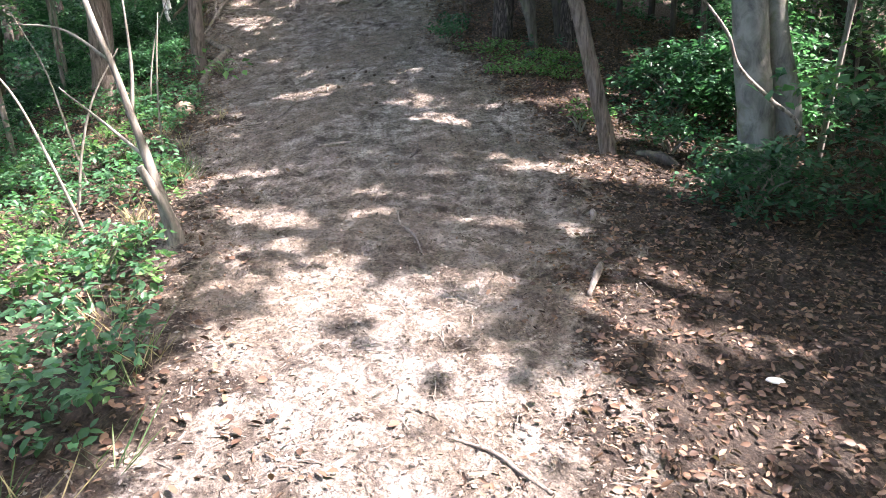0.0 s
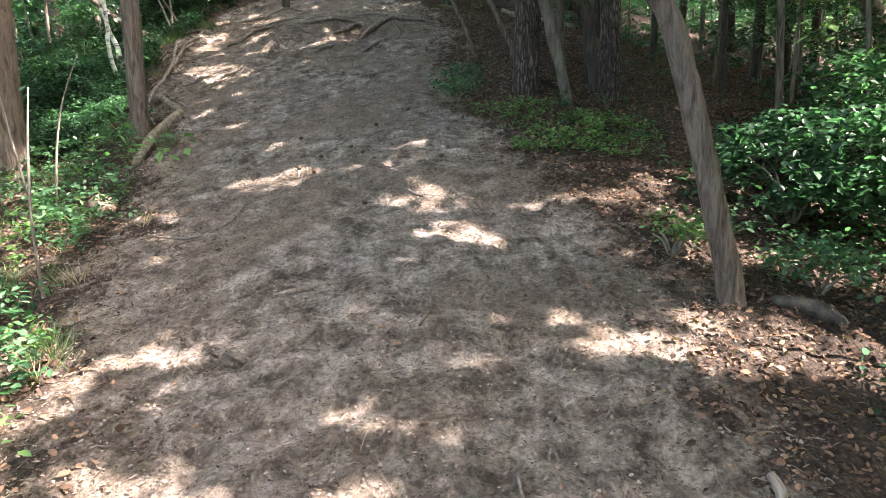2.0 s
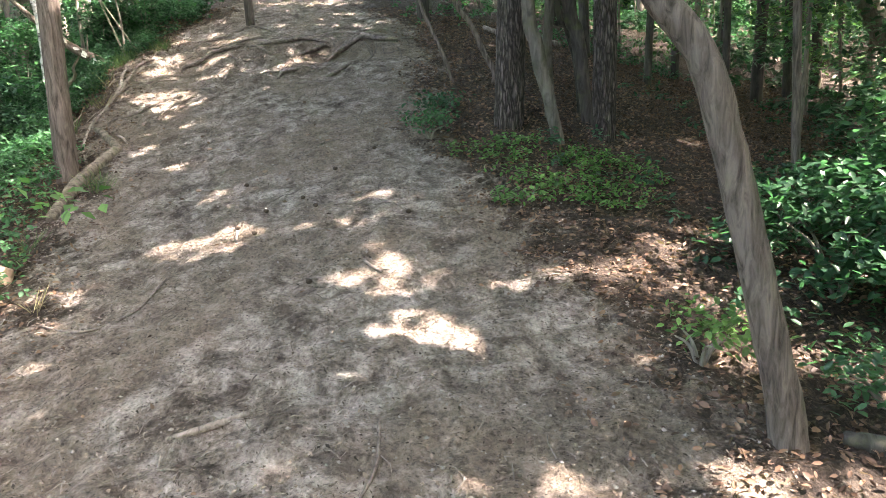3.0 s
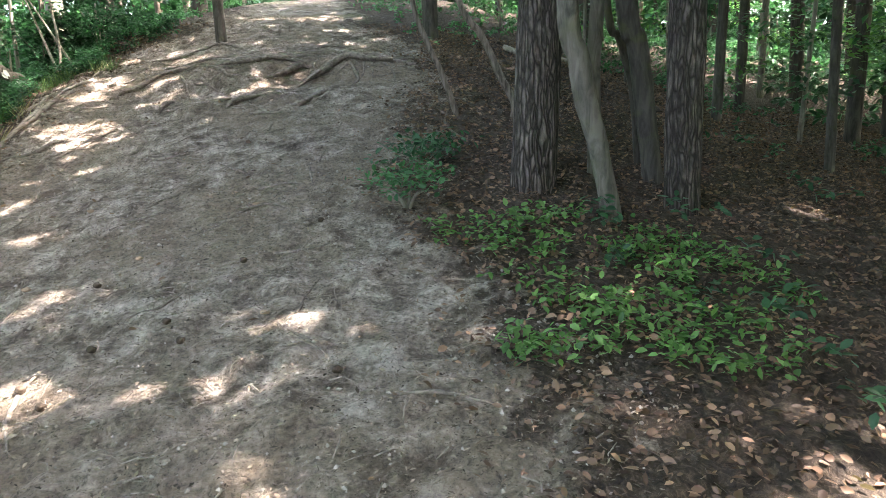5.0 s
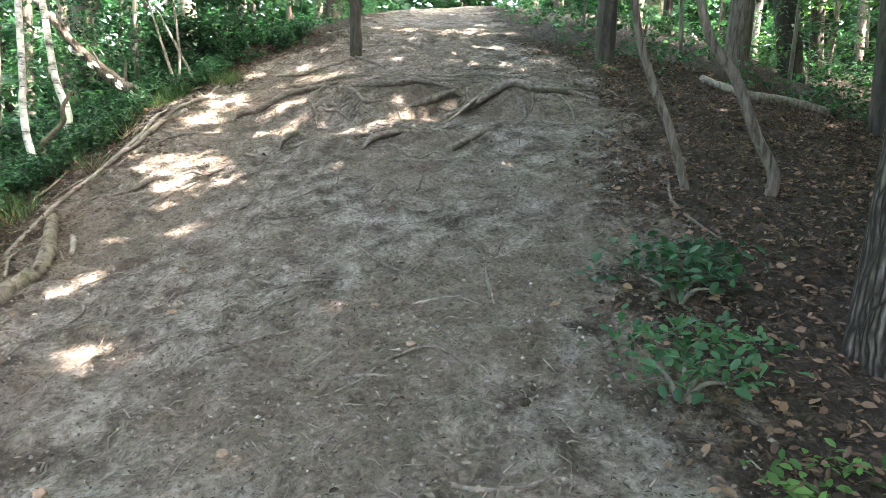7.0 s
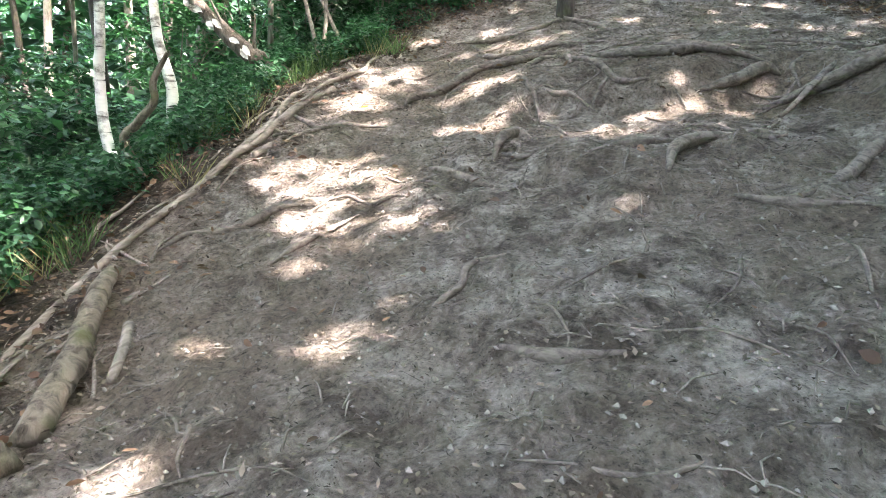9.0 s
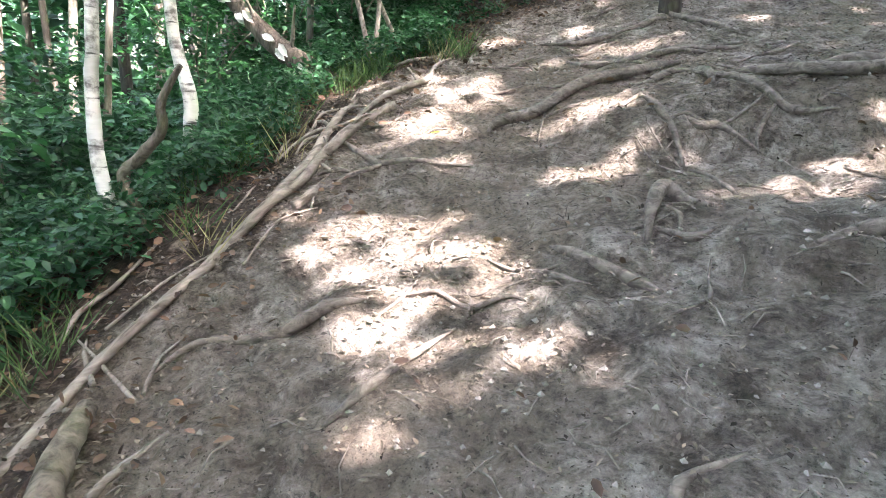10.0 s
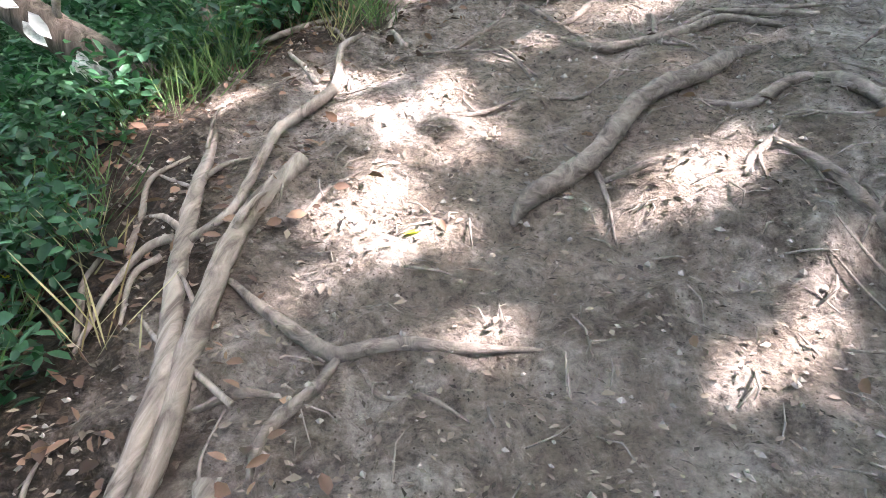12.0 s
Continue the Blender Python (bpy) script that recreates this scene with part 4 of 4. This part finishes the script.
for k in range(170):
    x, y = random.uniform(-5.2, -0.8), random.uniform(8.8, 16.8) if k % 3 else random.uniform(13.6, 16.2)
    if trail(x, y) < 0.1 or (x < -4.1 and 13.3 < y < 15.2):
        continue
    w, L = random.gauss(0.25, 0.7), random.uniform(0.25, 0.8)
    q = [(x, y)]
    for _ in range(4):
        w += random.gauss(0, 0.45)
        q.append((q[-1][0] + math.cos(w) * L / 4, q[-1][1] + math.sin(w) * L / 4))
    t = random.uniform(0.005, 0.014) * (1.3 if y > 13.8 else 1.0)
    root(*q, r=(t * 0.6, t, t * 0.5), lift=random.uniform(-0.4, 0.3))

pole = lying("fallen_pole", "long bare bleached tree trunk edging the trail", "log", ((-4.55, 11.1), (-4.93, 11.75), (-5.18, 12.4), (-5.2, 12.76), (-5.22, 12.98), (-5.26, 13.37), (-5.27, 13.6), (-5.33, 13.85), (-5.38, 14.14), (-5.38, 14.35), (-5.32, 14.55)), (0.016, 0.018, 0.02, 0.022, 0.023, 0.024, 0.028, 0.03, 0.029, 0.027), DEADWOOD, 0.8, 14)
fork = lying("forked_branch", "pale barkless forked branch leaning on the pole", "branch", ((-5.28, 13.4), (-5.33, 13.7), (-5.39, 13.87), (-5.47, 14.04), (-5.53, 14.21), (-5.59, 14.4), (-5.65, 14.58), (-5.7, 14.75)), (0.016, 0.024, 0.025, 0.025, 0.026, 0.022, 0.018, 0.008), DEADWOOD, 0.9, 12)
lying("bare_branch", "thin grey bare branch lying on the bank", "branch", ((-5.43, 12.5), (-5.53, 12.64), (-5.52, 12.8), (-5.62, 13.1)), (0.01, 0.012, 0.006), DEADWOOD, 2.0, 7)
lying("bare_branch", "twisted grey branch running up to the brow", "branch", ((-5.5, 14.18), (-5.44, 14.31), (-5.43, 14.43), (-5.45, 14.67), (-5.43, 14.75), (-5.36, 14.92), (-5.38, 15.1), (-5.43, 15.3), (-5.36, 15.38)), (0.011, 0.014, 0.016, 0.018, 0.02, 0.02, 0.018, 0.014, 0.008), DEADWOOD, 1.8, 9)
lying("bare_branch", "thin curved branch beside the brow", "branch", ((-5.92, 15.4), (-5.75, 15.46), (-5.66, 15.65), (-5.58, 15.76)), (0.008, 0.013, 0.014, 0.008), DEADWOOD, 2.0, 7)
lying("bare_branch", "curved side branch among the poles", "branch", ((-5.55, 14.19), (-5.62, 14.16), (-5.64, 14.02), (-5.63, 13.86)), (0.013, 0.012, 0.009, 0.006), DEADWOOD, 3.0, 7)
lying("bare_branch", "slim dead branch beside the poles", "branch", ((-5.57, 14.15), (-5.61, 14.08), (-5.56, 13.94)), (0.01, 0.009, 0.005), DEADWOOD, 2.2, 7)
lying("stick", "thick pale broken stick at the poles' foot", "stick", ((-5.16, 13.58), (-5.13, 13.5), (-5.12, 13.38)), (0.02, 0.022, 0.02), DEADWOOD, 0.7, 9)
lying("fallen_log", "short thick log with moss and peeling bark", "log", ((-5.03, 12.3), (-4.87, 12.1), (-4.66, 11.85), (-4.5, 11.66), (-4.3, 11.38)), (0.03, 0.042, 0.048, 0.048, 0.05), MOSSY, 0.7, 14)
lying("fallen_log", "dark mossy log along the trail's edge", "log", ((-4.27, 11.3), (-4.3, 10.9), (-4.2, 10.25), (-4.02, 9.45)), (0.06, 0.07, 0.07, 0.05), MOSSY, 0.6, 12)
lying("stick", "broken barkless stick beside the log", "stick", ((-4.57, 11.97), (-4.45, 11.84), (-4.34, 11.69)), (0.022, 0.02, 0.016), DEADWOOD, 1.0, 8)
lying("fallen_log", "bleached log lying behind the crooked saplings", "log", ((0.35, 16.6), (0.8, 16.3), (1.3, 16.5), (1.8, 16.6)), (0.04, 0.06, 0.05), DEADWOOD, 1.0, 10)
lying("stick", "forked weathered stick on the trail", "stick", ((-1.56, 6.19), (-1.41, 6.28), (-1.24, 6.39)), (0.012, 0.02, 0.014), DEADWOOD, 0.9, 8)
lying("stick", "dark bent stick on the clay", "stick", ((-0.61, 4.6), (-0.56, 4.37), (-0.45, 4.17), (-0.38, 3.95)), (0.008, 0.012, 0.006), ROOTWOOD, 0.9, 7)
lying("stick", "dark short stick on the clay", "stick", ((-0.18, 4.75), (-0.16, 4.6), (-0.12, 4.5)), (0.009, 0.007), ROOTWOOD, 0.9, 7)
lying("stick", "pale stub of wood on brown litter", "stick", ((0.82, 4.78), (0.82, 4.7), (0.79, 4.62)), (0.02, 0.024, 0.016), DEADWOOD, 0.9, 8)
lying("stick", "upright-lying thin stick in the shade", "stick", ((-0.61, 6.26), (-0.59, 5.98), (-0.64, 5.8)), (0.008, 0.01, 0.006), ROOTWOOD, 0.9, 7)
lying("stick", "long thin curved twig across the trail", "stick", ((-2.95, 7.5), (-2.58, 7.34), (-2.32, 7.5), (-2.27, 7.9)), (0.006, 0.01, 0.008), ROOTWOOD, 0.9, 7)
lying("stick", "dark stick on sunlit clay", "stick", ((-0.88, 7.9), (-0.82, 7.8), (-0.74, 7.68)), (0.014, 0.01), ROOTWOOD, 0.9, 7)
lying("stick", "dark stick at the litter's edge", "stick", ((-0.35, 8.47), (-0.17, 8.49), (0.02, 8.45)), (0.008, 0.01, 0.006), ROOTWOOD, 0.9, 7)
lying("stick", "pale broken branch on the litter", "stick", ((0.74, 3.92), (0.7, 3.78), (0.6, 3.5)), (0.018, 0.024, 0.014), DEADWOOD, 0.9, 8)
lying("stick", "dark crooked stick across sunlit clay", "stick", ((-0.15, 2.27), (0.03, 2.18), (0.12, 2.08), (0.24, 1.98)), (0.006, 0.01, 0.008), ROOTWOOD, 0.9, 7)
lying("rotten_log", "dark rotten log half buried in leaves", "log", ((1.46, 6.26), (1.6, 6.2), (1.72, 6.14), (1.8, 6.08)), (0.03, 0.05, 0.055, 0.03), DARK_BARK, 0.5, 10)


def standing(name, label, category, pts, radii, mat, sides=9):
    c = Vector(pts[0])
    bm = bmesh.new()
    tube(bm, [c - Vector((0, 0, 0.1)), *pts], [radii[0], *radii], sides, 6, 0.16, 0, c.x, c)
    ob = part(name, bm, mat)
    ob.location = c
    return tagged(ob, label, category)


standing("dead_snag", "crooked dead stem twisting up from the bank", "dead tree", [(-5.82, 13.22, ground_z(-5.82, 13.22)), (-5.84, 13.22, 2.2), (-5.99, 13.22, 2.42), (-5.88, 13.22, 2.53), (-5.73, 13.22, 2.67), (-5.73, 13.22, 2.79), (-5.61, 13.22, 2.95)], (0.034, 0.032, 0.03, 0.028, 0.024, 0.021, 0.012), MOSSY)
dead = standing("leaning_dead_trunk", "leaning dead trunk with flaking pale bark", "dead tree", [(-6.15, 15.15, ground_z(-6.15, 15.15)), (-6.52, 15.1, 3.1), (-6.83, 15.1, 3.3), (-7.2, 15.1, 3.6), (-7.8, 15.1, 4.2)], (0.085, 0.08, 0.07, 0.055, 0.03), ROUGH_BARK, 12)
for a, b, c in (((-6.0, 15.4), (-6.15, 3.5), (-6.45, 4.4)), ((-6.15, 15.6), (-6.1, 3.6), (-6.2, 4.6)), ((-5.95, 15.75), (-6.2, 3.6), (-6.6, 4.3))):
    standing("bare_shoot", "slim bare shoot at the bank's edge", "shoot", [(a[0], a[1], ground_z(*a)), (b[0], a[1], b[1]), (c[0], a[1], c[1])], (0.022, 0.018, 0.01), DEADWOOD)
def stub(parent, at, way, r, label):
    """A side branch of a lying or standing piece, given where it springs and how it runs."""
    a, w = Vector(at) - parent.location, Vector(way)
    bm = bmesh.new()
    tube(bm, [a, a + w * 0.5 + Vector((0, 0, 0.02)), a + w], (r, r * 0.8, r * 0.4), 7, 4, 0.3, 0, r * 90)
    part("side_branch", bm, DEADWOOD, parent, label)


def over(x, y, up):
    return (x, y, ground_z(x, y) + up)


stub(fork, over(-5.53, 14.21, 0.03), (-0.13, 0.05, 0.02), 0.012, "short pale side branch")
stub(fork, over(-5.6, 14.42, 0.03), (0.1, 0.16, 0.05), 0.009, "thin broken twig")
stub(fork, over(-5.67, 14.62, 0.03), (-0.05, 0.2, 0.1), 0.008, "thin broken twig")
stub(pole, over(-5.38, 14.2, 0.03), (0.02, 0.2, 0.06), 0.01, "thin broken twig")
stub(pole, over(-5.36, 13.95, 0.03), (-0.12, 0.12, 0.05), 0.008, "thin broken twig")
stub(pole, over(-5.2, 12.99, 0.03), (-0.16, 0.22, 0.03), 0.009, "thin broken twig")
stub(dead, (-6.52, 15.1, 3.1), (0.1, -0.1, 0.35), 0.018, "bare side branch")
stub(dead, (-6.83, 15.1, 3.3), (-0.1, -0.2, 0.4), 0.014, "bare side branch")
for k in range(14):
    t = random.random()
    c = Vector((-6.25, 15.05, 2.95)).lerp(Vector((-7.2, 15.02, 3.58)), t) - dead.location + Vector((0, -0.06, random.uniform(-0.03, 0.05)))
    m = leaf_mesh("bark_flake", np.array([c]), np.array([[0.7, -0.1, -0.5]]) + unit(1) * 0.3, np.array([[0, -1.0, 0.4]]), np.array([0.12]), np.array([0.06]), True)
    obj("bark_flake", m, BIRCH, dead, "pale peeling bark flake")
hazel = standing("hazel_stem", "pale bare hazel stem forking above the bank", "shoot", [(-2.05, 4.1, 0.24), (-2.1, 4.1, 0.58), (-2.15, 4.1, 0.84), (-2.21, 4.1, 1.11), (-2.29, 4.1, 1.46), (-2.39, 4.1, 1.81), (-2.6, 4.2, 2.5)], (0.046, 0.042, 0.034, 0.025, 0.02, 0.017, 0.01), GREY_BARK)
for pts, rr in (([(-2.02, 4.12, 0.22), (-2.05, 4.08, 0.5), (-2.13, 4.04, 0.72), (-2.17, 4.0, 0.86)], (0.04, 0.036, 0.03, 0.022)), ([(-2.22, 4.1, 1.15), (-2.2, 4.15, 1.5), (-2.22, 4.2, 2.0)], (0.013, 0.01, 0.005)), ([(-2.15, 4.1, 0.88), (-2.45, 4.2, 1.1), (-2.8, 4.3, 1.35)], (0.013, 0.01, 0.004)), ([(-2.3, 4.1, 1.5), (-2.6, 4.15, 1.7), (-2.95, 4.2, 1.75)], (0.01, 0.008, 0.003))):
    bm = bmesh.new()
    tube(bm, pts, rr, 8, 5, 0.2, 0, 1, hazel.location)
    part("side_shoot", bm, GREY_BARK, hazel)
for x, y, dx, h in ((-3.3, 6.6, 0.1, 1.4), (-3.8, 6.0, -0.5, 1.6), (-3.0, 4.6, -0.8, 1.5), (-3.4, 5.2, 0.5, 1.3), (-4.3, 8.4, 0.4, 1.5), (-4.9, 8.9, -0.3, 1.7), (-2.6, 3.1, -0.5, 0.9)):
    z = ground_z(x, y)
    standing("bare_shoot", "slim grey shoot among the bank's plants", "shoot", [(x, y, z), (x + dx * 0.2, y, z + h * 0.35), (x + dx * 0.5, y + 0.05, z + h * 0.7), (x + dx, y + 0.1, z + h)], (0.013, 0.011, 0.008, 0.004), GREY_BARK)
# the broken branch hanging on the beech
snapped = standing("broken_branch", "broken branch leaning against the beech with withered leaves", "branch", [(2.85, 5.75, ground_z(2.85, 5.75) - 0.02), (2.7, 5.7, 0.8), (2.4, 5.68, 1.08), (2.12, 5.66, 1.34), (1.99, 5.65, 1.62), (1.72, 5.65, 1.95)], (0.012, 0.016, 0.018, 0.016, 0.014, 0.008), DEADWOOD)
n = 70
pos = np.array([2.62, 5.66, 0.72]) + unit(n) * np.array([0.2, 0.12, 0.2]) * rng.random((n, 1)) - np.array(snapped.location)
obj("withered_leaves", leaf_mesh("withered_leaves", pos, unit(n) + np.array([0, 0, -0.6]), unit(n), rng.uniform(0.04, 0.07, n), rng.uniform(0.02, 0.035, n), True), LITTER, snapped, "pale curled withered leaves")


def lump(name, label, category, x, y, size, mat, squash=0.7, seed=0):
    bm = bmesh.new()
    bmesh.ops.create_icosphere(bm, subdivisions=3, radius=1)
    for v in bm.verts:
        k = 1 + 0.35 * noise.noise(v.co * 1.3 + Vector((seed, 0, 0))) + 0.12 * noise.noise(v.co * 4)
        v.co = Vector((v.co.x * size[0], v.co.y * size[1], v.co.z * size[2])) * k
    ob = part(name, bm, mat)
    ob.location = (x, y, ground_z(x, y) - 0.04 * min(max(float(trail(x, y)) * 2, 0), 1) + size[2] * squash)
    return tagged(ob, label, category)


YELLOW = leaf_material("yellow_leaf", (0.55, 0.5, 0.03), (0.6, 0.55, 0.04), 0.2)
z = ground_z(-4.95, 14.32) - 0.03
m = leaf_mesh("fallen_leaf", np.array([[0.0, 0, 0]]), np.array([[1.0, 0.4, 0.2]]), np.array([[0, 0.2, 1.0]]), np.array([0.06]), np.array([0.034]), True)
yellow = obj("fallen_leaf", m, YELLOW)
yellow.location = (-4.95, 14.32, z)
tagged(yellow, "single bright yellow leaf on bare clay", "leaf")
m = leaf_mesh("flower", np.zeros((5, 3)), np.array([[math.cos(a), math.sin(a), 0.5] for a in (0, 1.26, 2.5, 3.8, 5.0)]), np.array([[0, 0, 1.0]] * 5), np.full(5, 0.03), np.full(5, 0.018), True)
flower = obj("flower", m, YELLOW)
flower.location = (-5.99, 14.07, ground_z(-5.99, 14.07) + 0.05)
bm = bmesh.new()
tube(bm, [(0.02, 0.01, -0.12), (0.01, 0, -0.05), (0, 0, 0)], [0.002, 0.002, 0.002], 5, 3)
part("stalk", bm, GRASS, flower, "thin green stalk")
tagged(flower, "small yellow flower in the grass", "flower")
for k in range(26):
    y = random.uniform(11.2, 15.6)
    x = float(np.interp(y, EDGE_Y, EDGE_L)) + random.uniform(-0.35, 0.35)
    w, L = random.gauss(1.9, 0.6), random.uniform(0.2, 0.55)
    q = [(x + math.cos(w + 0.3 * math.sin(3 * t)) * L * t, y + math.sin(w) * L * t) for t in (0, 0.33, 0.66, 1)]
    t = random.uniform(0.005, 0.014)
    lying("stick", "dry broken stick beside the log edge", "stick", q, (t, t * 0.9, t * 0.5), DEADWOOD, random.uniform(0.5, 2.0), 7, "sticks by the log edge")
for x, y in ((-1.6, 10.6), (-2.7, 9.7), (-1.1, 9.2), (-2.1, 9.9), (-3.0, 10.9), (-1.9, 11.0)):
    lump("clod", "small trodden lump of clay on the slope", "clod", x, y, (0.026, 0.02, 0.013), CLODS, 0.5, x)

lump("stone", "pinkish clay stone at the trail's edge", "stone", -3.77, 8.3, (0.12, 0.1, 0.1), CLAYSTONE, 0.5)
for x, y in ((-1.37, 9.68), (-1.42, 8.95), (-1.83, 8.91), (-0.62, 8.65), (-1.56, 9.11), (-1.99, 8.64), (-1.82, 8.52), (-1.07, 10.3), (-1.2, 7.6), (-2.2, 9.6)):
    lump("pine_cone", "small dark pine cone on the clay", "pine cone", x, y, (0.022, 0.018, 0.017), CONE, 0.8, x)
lump("paper_scrap", "crumpled whitish paper scrap on brown litter", "litter", 1.42, 2.94, (0.045, 0.028, 0.012), PAPER, 0.8)
